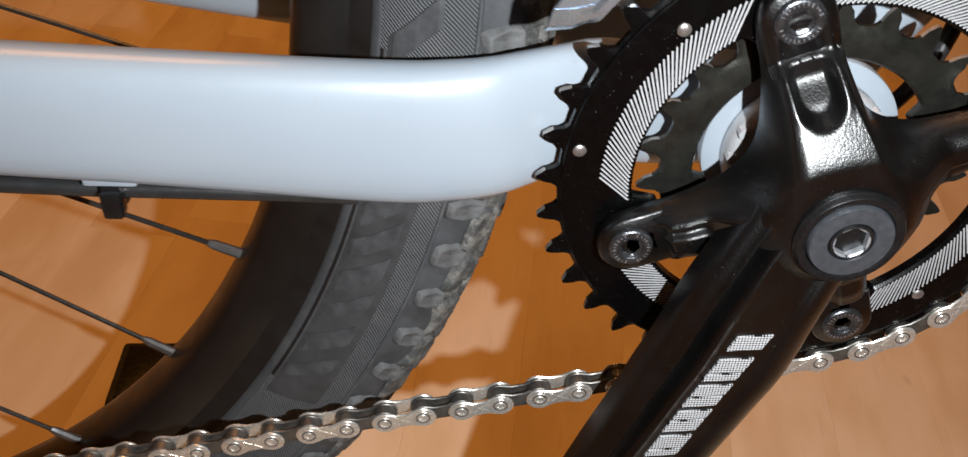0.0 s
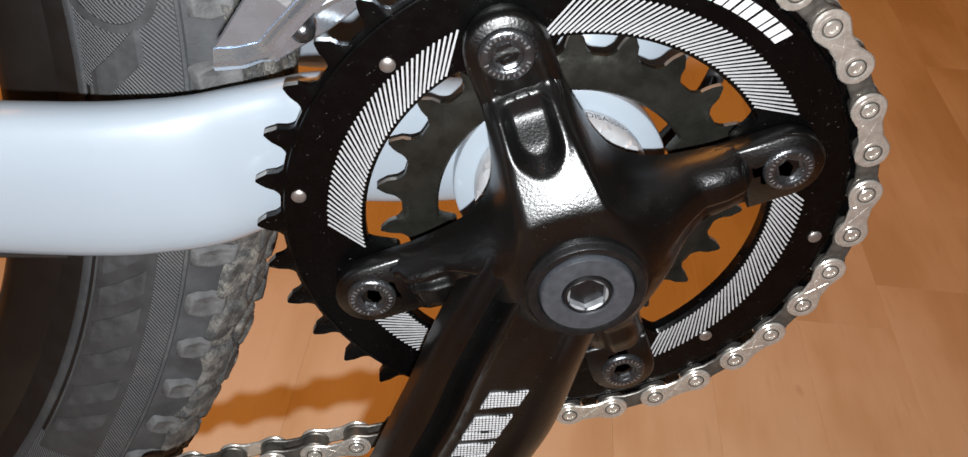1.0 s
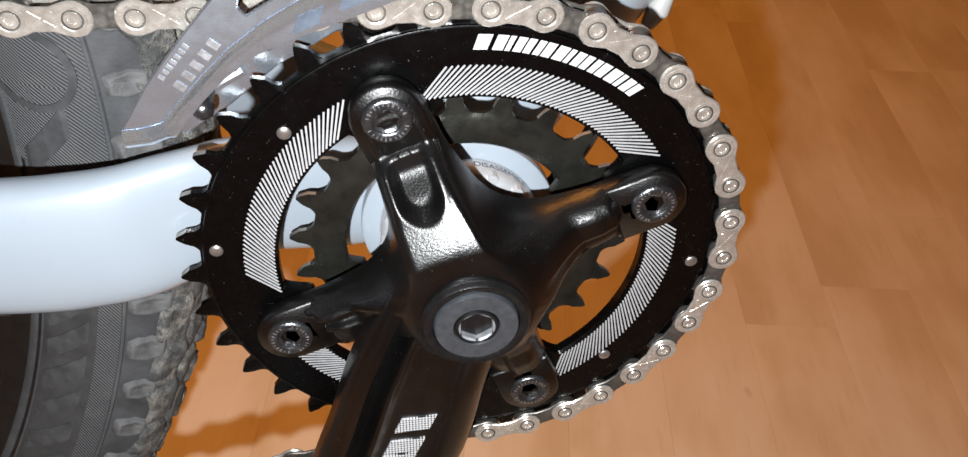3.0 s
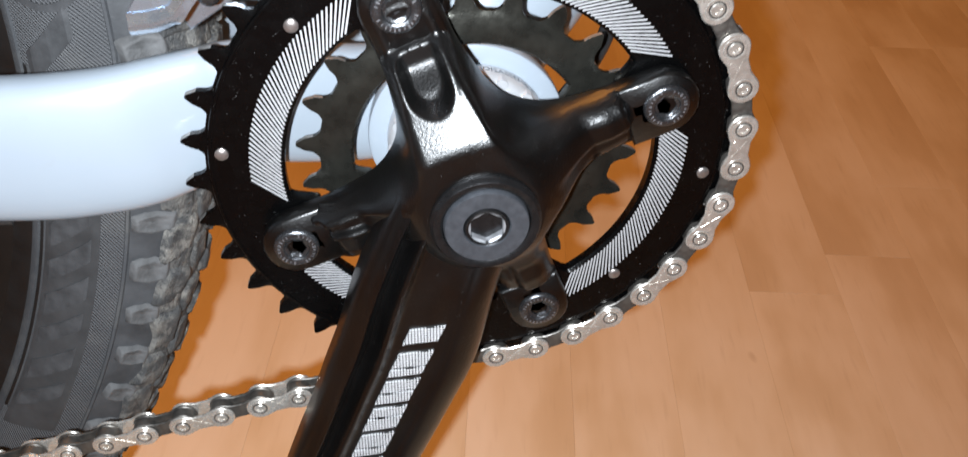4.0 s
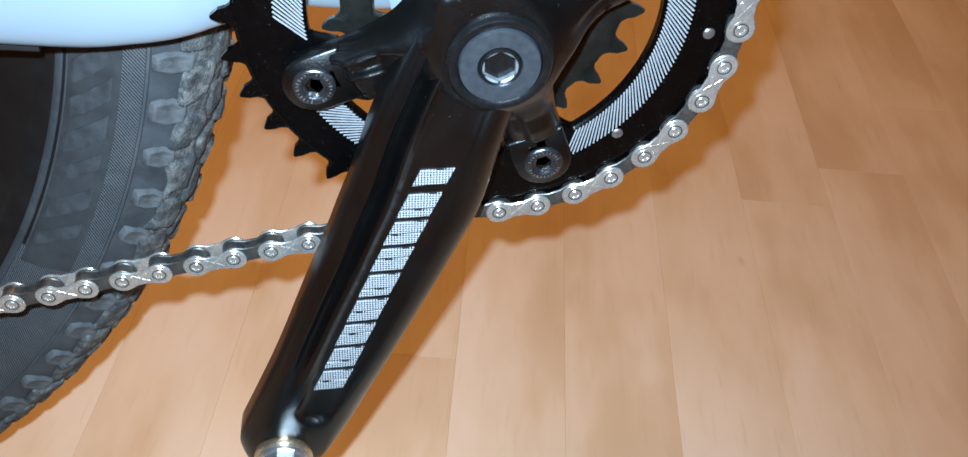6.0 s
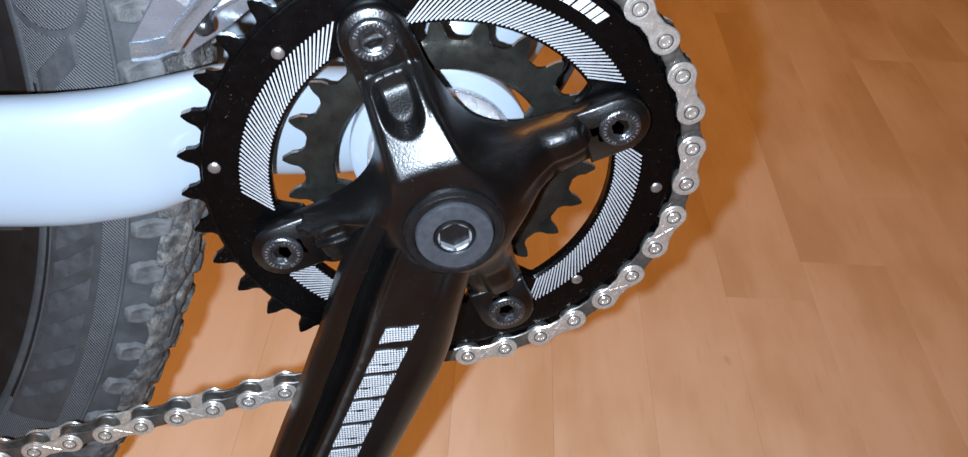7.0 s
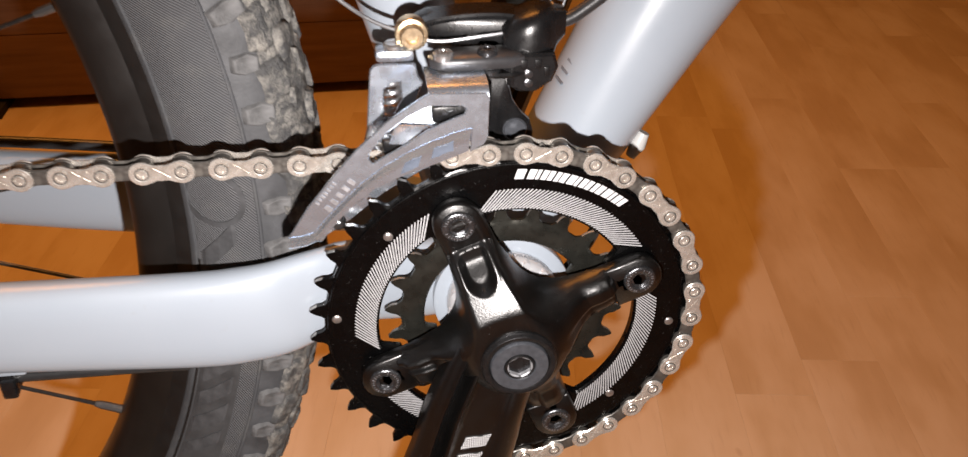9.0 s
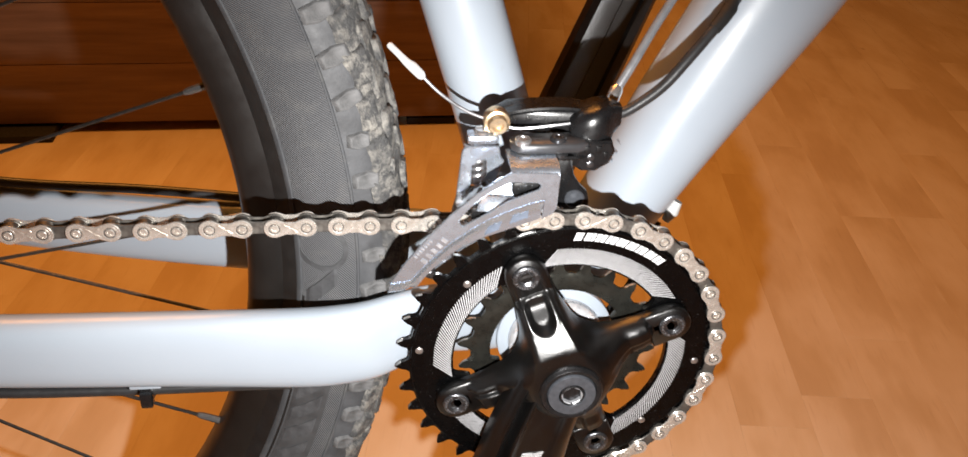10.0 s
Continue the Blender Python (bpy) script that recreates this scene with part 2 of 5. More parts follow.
PAINT, FORGED, ANO = mat_paint(), mat_black_forged(), mat_black_ano()
DARK_STEEL, TOOTH = mat_dark_steel(), mat_worn_steel()
LINK_OUTER = mat_chain("nickel_link", (0.60, 0.555, 0.495), (0.92, 0.875, 0.81), 0.24)
LINK_INNER = mat_chain("dark_link", (0.09, 0.085, 0.08), (0.20, 0.185, 0.165), 0.42)
ALLOY = mat_polished("polished_alloy", (0.58, 0.65, 0.74), 0.27)
CHROME = mat_polished("bright_steel", (0.74, 0.74, 0.74), 0.25)
TYRE, KNOB = mat_tyre(), mat_knob()
TREAD_BASE = mat_plain("tread_base_rubber", (0.060, 0.062, 0.066), 0.6, 0.0, 0.35, 90.0, 0.4)
SIDE_KNOB = mat_plain("side_knob_rubber", (0.108, 0.108, 0.109), 0.75, 0.0, 0.5, 130.0, 0.9)
TYRE_MARK = mat_plain("tyre_print", (0.055, 0.056, 0.059), 0.7, 0.0, 0.35, 200.0)
TYRE_INNER = mat_plain("dark_bead_rubber", (0.010, 0.009, 0.0085), 0.55, 0.0, 0.3, 60.0)
TYRE_PANEL = mat_plain("dark_tyre_panel", (0.047, 0.048, 0.050), 0.6, 0.0, 0.3, 90.0)
RIM = mat_plain("black_rim", (0.014, 0.012, 0.011), 0.38, 0.3, 0.3, 40.0)
SPOKE = mat_plain("black_spoke", (0.085, 0.083, 0.081), 0.33, 0.85, 0.2, 300.0)
NIPPLE = mat_plain("dark_nipple", (0.20, 0.20, 0.20), 0.34, 0.8, 0.2, 300.0)
BOLT = mat_plain("black_bolt_steel", (0.13, 0.134, 0.143), 0.26, 0.9, 0.3, 300.0, 0.3)
BOLT_MARK = mat_plain("worn_bolt_marks", (0.28, 0.285, 0.30), 0.35, 0.7, 0.3, 400.0)
CAP = mat_plain("grey_alloy_cap", (0.085, 0.092, 0.105), 0.36, 0.55, 0.2, 400.0)
COLLAR = mat_plain("black_collar_alloy", (0.045, 0.045, 0.047), 0.3, 0.85, 0.2, 400.0)
# paler than the bolt: the socket's torchlit faces are put into this colour
STEEL_BOLT = mat_plain("pale_socket_steel", (0.40, 0.41, 0.43), 0.45, 0.6, 0.25, 400.0, 0.25)
RIVET = mat_plain("dull_rivet_steel", (0.42, 0.38, 0.36), 0.35, 0.85, 0.2, 500.0)
PRINT = mat_plain("white_print", (0.60, 0.60, 0.61), 0.45, 0.0, 0.05)
STRIPE = mat_plain("bare_milled_alloy", (0.42, 0.42, 0.43), 0.45, 0.1, 0.12, 500.0)
DOTS = mat_halftone("dotted_white_print", 0.00085)
PLASTIC = mat_plain("black_plastic", (0.007, 0.007, 0.0075), 0.28, 0.0, 0.3, 160.0, 0.1)
HOSE = mat_plain("black_hose", (0.022, 0.022, 0.023), 0.35, 0.0, 0.2, 200.0)
GREY_HOSE = mat_plain("grey_hose", (0.20, 0.20, 0.21), 0.35, 0.3, 0.2, 200.0)
RUBBER = mat_plain("black_rubber", (0.010, 0.010, 0.010), 0.75)
BRASS = mat_plain("gold_steel", (0.72, 0.55, 0.36), 0.25, 0.9, 0.15, 300.0)
WIRE = mat_polished("wire_strand", (0.55, 0.56, 0.58), 0.3)
WHITE_CAP = mat_plain("white_crimp", (0.50, 0.50, 0.49), 0.4, 0.0, 0.05)
CUP = mat_plain("silver_cup", (0.55, 0.56, 0.58), 0.35, 0.35, 0.08, 300.0)
GREY_PRINT = mat_plain("grey_print", (0.13, 0.14, 0.16), 0.5, 0.0, 0.2, 300.0)
LINK_ARM = mat_plain("satin_grey_arm", (0.045, 0.045, 0.048), 0.35, 0.3, 0.15, 200.0, 0.1)
PEDAL_SKIN = mat_plain("black_pedal_paint", (0.016, 0.016, 0.017), 0.45, 0.0, 0.2, 200.0)
PEDAL_CHIP = mat_plain("chipped_white_print", (0.46, 0.43, 0.38), 0.7, 0.0, 0.3, 500.0, 0.5)
ENGRAVED = mat_plain("engraved_mark", (0.55, 0.56, 0.59), 0.4, 0.85, 0.2, 300.0)
FILM = mat_plain("film_scrap", (0.10, 0.12, 0.155), 0.3, 0.0, 0.25, 200.0, 0.4)
FLOOR, UNDER = mat_floor(), mat_plain("floor_joint", (0.56, 0.39, 0.24), 0.7)
CABINET = mat_cabinet()
WALL, CEIL = mat_wall("cream_wall", (0.33, 0.27, 0.215)), mat_wall("white_ceiling", (0.6, 0.58, 0.55))

# ---- builders ----
MM = 0.001
BB = 0.312  # height of the crank axle over the floor


def part(name, bm, material, parent, label="", smooth=True, sharp=38.0):
    """Links a bmesh as one mesh object under a thing or a part."""
    bmesh.ops.remove_doubles(bm, verts=bm.verts, dist=1e-7)
    bmesh.ops.recalc_face_normals(bm, faces=bm.faces)
    me = bpy.data.meshes.new(name)
    for f in bm.faces:
        f.smooth = smooth
    if smooth:
        for e in bm.edges:
            if len(e.link_faces) == 2 and e.calc_face_angle(0.0) > radians(sharp):
                e.smooth = False
    bm.to_mesh(me)
    bm.free()
    for m in material if isinstance(material, (list, tuple)) else [material]:
        me.materials.append(m)
    return place_part(name, me, parent, label)


def place_part(name, me, parent, label="", m=None):
    ob = new(name, me)
    ob.parent = parent
    if m is not None:
        ob.matrix_basis = m
    if label:
        ob["label"] = label
    return ob


def group(name, parent, m=None, label=""):
    return place_part(name, None, parent, label, m)


def loft(bm, rings, caps=True, closed=True, mat=0):
    """Skin over rings of equally many points."""
    rows = [[bm.verts.new(p) for p in ring] for ring in rings]
    count = len(rows[0])
    for a, b in zip(rows, rows[1:]):
        for i in range(count if closed else count - 1):
            j = (i + 1) % count
            f = bm.faces.new((a[i], a[j], b[j], b[i]))
            f.material_index = mat
    if caps and closed:
        bm.faces.new(rows[0][::-1]).material_index = mat
        bm.faces.new(rows[-1]).material_index = mat
    return rows


def spine(points, steps=8):
    """A smooth line through points (Catmull-Rom)."""
    p = [Vector(q) for q in points]
    p = [2 * p[0] - p[1]] + p + [2 * p[-1] - p[-2]]
    out = []
    for a, b, c, d in zip(p, p[1:], p[2:], p[3:]):
        for k in range(steps):
            t = k / steps
            out.append(0.5 * ((2 * b) + (c - a) * t + (2 * a - 5 * b + 4 * c - d) * t * t + (3 * b - a - 3 * c + d) * t ** 3))
    return out + [p[-2]]


def tube(bm, points, radius, sides=14, mat=0, caps=True):
    """A round tube along points; radius is a number or one for each point."""
    pts = [Vector(p) for p in points]
    rad = radius if isinstance(radius, (list, tuple)) else [radius] * len(pts)
    side = None
    rings = []
    for i, p in enumerate(pts):
        d = (pts[min(i + 1, len(pts) - 1)] - pts[max(i - 1, 0)]).normalized()
        if side is None:
            side = d.orthogonal().normalized()
        side = (side - d * side.dot(d)).normalized()
        up = d.cross(side)
        rings.append([p + rad[i] * (math.cos(a) * side + math.sin(a) * up) for a in [2 * math.pi * k / sides for k in range(sides)]])
    loft(bm, rings, caps, True, mat)


def ball(bm, centre, r, seg=12, ring=8, scale=(1, 1, 1)):
    """A lathed dome or ball."""
    c = Vector(centre)
    rings = []
    for i in range(1, ring):
        a = math.pi * i / ring
        rings.append([c + Vector((r * math.sin(a) * math.cos(b) * scale[0], r * math.sin(a) * math.sin(b) * scale[1], r * math.cos(a) * scale[2])) for b in [2 * math.pi * k / seg for k in range(seg)]])
    loft(bm, rings)


def lathe_y(bm, profile, cx=0.0, cz=0.0, seg=48, mat=0, caps=True):
    """Turns (radius, y) pairs round an axis along y."""
    loft(bm, [[Vector((cx + r * math.cos(a), y, cz + r * math.sin(a))) for a in [2 * math.pi * k / seg for k in range(seg)]] for r, y in profile], caps, True, mat)


def ngon_y(bm, n, r, y0, y1, cx=0.0, cz=0.0, turn=0.0, mat=0):
    loft(bm, [[Vector((cx + r * math.cos(turn + 2 * math.pi * k / n), y, cz + r * math.sin(turn + 2 * math.pi * k / n))) for k in range(n)] for y in (y0, y1)], True, True, mat)


def offset(outline, d):
    """Moves a closed outline inwards by d (counter-clockwise points)."""
    out, n = [], len(outline)
    for i in range(n):
        a, b, c = Vector(outline[i - 1]), Vector(outline[i]), Vector(outline[(i + 1) % n])
        u, v = (b - a).normalized(), (c - b).normalized()
        w = (Vector((-u.y, u.x)) + Vector((-v.y, v.x)))
        w = w.normalized() if w.length > 1e-6 else Vector((-u.y, u.x))
        out.append(b + w * d / max(0.5, w.dot(Vector((-u.y, u.x)))))
    return out


def slab(bm, outline, y0, y1, bevel=0.0, mat=0, holes=(), bend=None):
    """A plate in the xz plane from y0 (front) to y1 (back), with a bevelled front edge and holes through it."""
    def at(p, y):
        return Vector((p[0], y + (bend(p[0], p[1]) if bend else 0.0), p[1]))

    area = sum(outline[i - 1][0] * outline[i][1] - outline[i][0] * outline[i - 1][1] for i in range(len(outline)))
    outline = [Vector(p) for p in (outline if area > 0 else outline[::-1])]
    loops = []
    for loop, hole in [(outline, False)] + [([Vector(p) for p in hh], True) for hh in holes]:
        if bevel:
            turn = sum(loop[i - 1].x * loop[i].y - loop[i].x * loop[i - 1].y for i in range(len(loop)))
            if turn < 0:
                loop = loop[::-1]
            rim = offset(loop, -bevel if hole else bevel)
            front = [bm.verts.new(at(p, y0)) for p in rim]
            mid = [bm.verts.new(at(p, y0 + bevel)) for p in loop]
            mid2 = [bm.verts.new(at(p, y1 - bevel)) for p in loop]
            back = [bm.verts.new(at(p, y1)) for p in rim]
            rows = [front, mid, mid2, back]
        else:
            rows = [[bm.verts.new(at(p, y0)) for p in loop], [bm.verts.new(at(p, y1)) for p in loop]]
        for a, b in zip(rows, rows[1:]):
            for i in range(len(a)):
                j = (i + 1) % len(a)
                bm.faces.new((a[i], a[j], b[j], b[i])).material_index = mat
        loops.append((rows[0], rows[-1]))
    for side in (0, 1):
        if len(loops) == 1:
            bm.faces.new(loops[0][side]).material_index = mat
        else:
            flat = [v for pair in loops for v in pair[side]]
            for tri in tessellate_polygon([[Vector((v.co.x, v.co.z, 0)) for v in pair[side]] for pair in loops]):
                if len({*tri}) == 3:
                    bm.faces.new([flat[i] for i in tri]).material_index = mat


def box(bm, lo, hi, bevel=0.0, mat=0):
    """A block with softened edges, from corner to corner."""
    lo, hi = Vector(lo), Vector(hi)
    made = bmesh.ops.create_cube(bm, size=1.0, matrix=Matrix.LocRotScale((lo + hi) / 2, None, hi - lo))
    if bevel:
        edges = list({e for v in made["verts"] for e in v.link_edges})
        bmesh.ops.bevel(bm, geom=edges, offset=bevel, segments=2, affect="EDGES", profile=0.6)
    return made


def arc(cx, cz, r, a0, a1, n):
    return [(cx + r * math.cos(radians(a0 + (a1 - a0) * k / n)), cz + r * math.sin(radians(a0 + (a1 - a0) * k / n))) for k in range(n + 1)]


def smooth_step(a, b, x):
    t = min(1.0, max(0.0, (x - a) / (b - a)))
    return t * t * (3 - 2 * t)


# ---- room ----
ROOM_X, ROOM_Y, ROOM_H = (-2.1, 2.3), (-2.2, 1.75), 2.45
TILT_RUN = math.atan(0.165)  # the boards run a little askew to the bicycle


def build_room():
    # walls and ceiling stay out of view, added for bounced light and reflections
    x0, x1, y0, y1 = *ROOM_X, *ROOM_Y
    for name, lo, hi in (
        ("wall_north", (x0 - 0.1, y1, 0), (x1 + 0.1, y1 + 0.1, ROOM_H)),
        ("wall_south", (x0 - 0.1, y0 - 0.1, 0), (x1 + 0.1, y0, ROOM_H)),
        ("wall_west", (x0 - 0.1, y0, 0), (x0, y1, ROOM_H)),
        ("wall_east", (x1, y0, 0), (x1 + 0.1, y1, ROOM_H)),
    ):
        bm = bmesh.new()
        box(bm, lo, hi)
        tagged(part(name, bm, WALL, None, smooth=False), "unseen plain beige wall that closes in the dim room", "wall", kind="structure")
    bm = bmesh.new()
    box(bm, (x0 - 0.1, y0 - 0.1, ROOM_H), (x1 + 0.1, y1 + 0.1, ROOM_H + 0.1))
    tagged(part("ceiling", bm, CEIL, None, smooth=False), "unseen plain white ceiling that closes in the dim room", "ceiling", kind="structure")


def sawn(outline, axis, edge, sign):
    """An outline cut off where it passes a wall."""
    kept = []
    for p, q in zip(outline, outline[1:] + outline[:1]):
        a, b = sign * (p[axis] - edge), sign * (q[axis] - edge)
        if a >= 0:
            kept.append(p)
        if a * b < 0:
            kept.append(p.lerp(q, a / (a - b)))
    return kept


def build_floor():
    x0, x1, y0, y1 = *ROOM_X, *ROOM_Y
    bm = bmesh.new()
    box(bm, (x0 - 0.1, y0 - 0.1, -0.06), (x1 + 0.1, y1 + 0.1, -0.0012))
    floor = tagged(part("floor", bm, UNDER, None, smooth=False), "beech-coloured laminate floor of narrow strips", "floor", kind="structure")
    width = 0.066
    turn = Matrix.Rotation(-TILT_RUN, 4, "Z")
    rnd = random.Random(4)
    lengths = (0.31, 0.38, 0.45, 0.53, 0.62)
    shared = []
    for n in lengths:
        b = bmesh.new()
        w, c, e = width / 2 - 0.00003, 0.00009, n / 2 - 0.00003
        loft(b, [[Vector((sx * q, sy * r, z)) for sx, sy in ((-1, -1), (1, -1), (1, 1), (-1, 1))] for q, r, z in ((w, e, -0.004), (w, e, -c), (w - c, e - c, 0.0))])
        bmesh.ops.recalc_face_normals(b, faces=b.faces)
        me = bpy.data.meshes.new("floor_strip")
        b.to_mesh(me)
        b.free()
        me.materials.append(FLOOR)
        shared.append(me)
    rest = bmesh.new()
    for i in range(-44, 46):
        x = 0.1913 + (i + 0.5) * width
        y = -2.9 + rnd.random() * 0.5
        while y < 2.9:
            k = rnd.randrange(len(lengths))
            n = lengths[k]
            c = turn @ Vector((x, y + n / 2, 0))
            if x0 - 0.4 < c.x < x1 + 0.4 and y0 - 0.4 < c.y < y1 + 0.4:
                m = Matrix.Translation(c) @ turn
                if -0.75 < c.x < 1.0 and -0.25 < c.y < 1.15:
                    place_part("floor_strip", shared[k], floor, "", m)
                else:
                    w, e = width / 2 - 0.0002, n / 2 - 0.0002
                    cut = [m @ Vector((sx * w, sy * e, 0.0)) for sx, sy in ((-1, -1), (1, -1), (1, 1), (-1, 1))]
                    for axis, edge, sign in ((0, x0, 1), (0, x1, -1), (1, y0, 1), (1, y1, -1)):
                        cut = sawn(cut, axis, edge, sign)
                    if len(cut) > 2:
                        rest.faces.new([rest.verts.new(p) for p in cut])
            y += n
    ob = part("floor_strips", rest, FLOOR, floor, smooth=False)
    ob["kind"] = "stuff"


def build_cabinet():
    """A low dark brown cabinet on short black feet."""
    x0, x1, y0, y1, z0, z1 = -0.95, 0.045, 0.925, 1.36, 0.011, 0.60
    base = new("low_cabinet")
    base.location = ((x0 + x1) / 2, (y0 + y1) / 2, 0)
    tagged(base, "low dark brown wooden cabinet on short black feet", "cabinet")
    at = Vector(base.location)

    def piece(name, lo, hi, mat, bevel=0.003, label=""):
        bm = bmesh.new()
        box(bm, Vector(lo) - at, Vector(hi) - at, bevel)
        return part(name, bm, mat, base, label)

    piece("body", (x0, y0 + 0.02, z0), (x1, y1, z1 - 0.025), CABINET)
    piece("top", (x0 - 0.01, y0 - 0.01, z1 - 0.023), (x1 + 0.01, y1, z1), CABINET)
    z = z0 + 0.004
    for hgt in (0.086, 0.085, 0.19, 0.195):
        piece("front_board", (x0 + 0.004, y0, z), (x1 - 0.004, y0 + 0.018, z + hgt - 0.0008), CABINET, 0.0008)
        z += hgt
    for x, wide, out in ((x0 + 0.02, 0.07, 0.004), (-0.65, 0.135, -0.031), (-0.03, 0.07, 0.004)):
        piece("foot", (x, y0 + out, 0.0), (x + wide, y0 + 0.06, z0 - 0.0005), RUBBER, 0.0015, "flat black plastic foot")


def build_block():
    base = new("rubber_block")
    base.location = (-0.272, 0.205, 0)
    tagged(base, "small black rubber block lying on the floor", "block")
    bm = bmesh.new()
    box(bm, (-0.018, -0.026, 0.0), (0.018, 0.026, 0.012), 0.0035)
    part("body", bm, RUBBER, base)
    bm = bmesh.new()
    box(bm, (-0.013, -0.021, 0.0122), (0.013, 0.021, 0.0134), 0.0005)
    part("pad", bm, PLASTIC, base)


# ---- bicycle ----
MID = 53 * MM      # the bicycle's middle plane
FACE = 2.2 * MM    # front face of the large chainring
TOOTH_Y = 3.6 * MM  # middle of its teeth
PIN0 = 6.4         # degrees of a chain pin on the ring
BOLTS = (112.0, 22.0, -68.0, 202.0)
CRANK = 247.0


def mm(*p):
    return Vector(p) * MM


def build_bicycle():
    root = new("bicycle")
    root.location = (0, MID, 0)
    tagged(root, "pale blue-white mountain bicycle with black crankset and dusty tyre", "bicycle")
    hang = Matrix.Translation((0, -MID, BB))
    frame_parts = group("frame", root, hang, "pale blue-white painted frame")
    build_frame(frame_parts)
    build_crankset(group("crankset", root, hang, "black crankset with two chainrings"))
    build_chain(group("chain", root, hang, "silver bicycle chain with dark inner links"))
    build_wheel(group("rear_wheel", root, hang, "rear wheel with black rim and dusty knobbly tyre"))
    build_derailleur(group("front_derailleur", root, hang, "polished silver and black front derailleur"))
    build_cables(group("cables", root, hang, "black hoses and a bare cable end"))
    build_pedal(group("pedal", root, hang, "black flat pedal with chipped white print"))


def ellipse_ring(c, d, ry, rn, sides=28, power=2.0):
    """A ring round c across the way d (in the xz plane): ry along y, rn across."""
    d = Vector(d).normalized()
    n = Vector((-d.z, 0, d.x)) if abs(d.y) < 0.9 else Vector((1, 0, 0))
    out = []
    for k in range(sides):
        a = 2 * math.pi * k / sides
        ca, sa = math.cos(a), math.sin(a)
        u = math.copysign(abs(ca) ** (2 / power), ca)
        v = math.copysign(abs(sa) ** (2 / power), sa)
        out.append(Vector(c) + Vector((0, ry * u, 0)) + n * (rn * v))
    return out


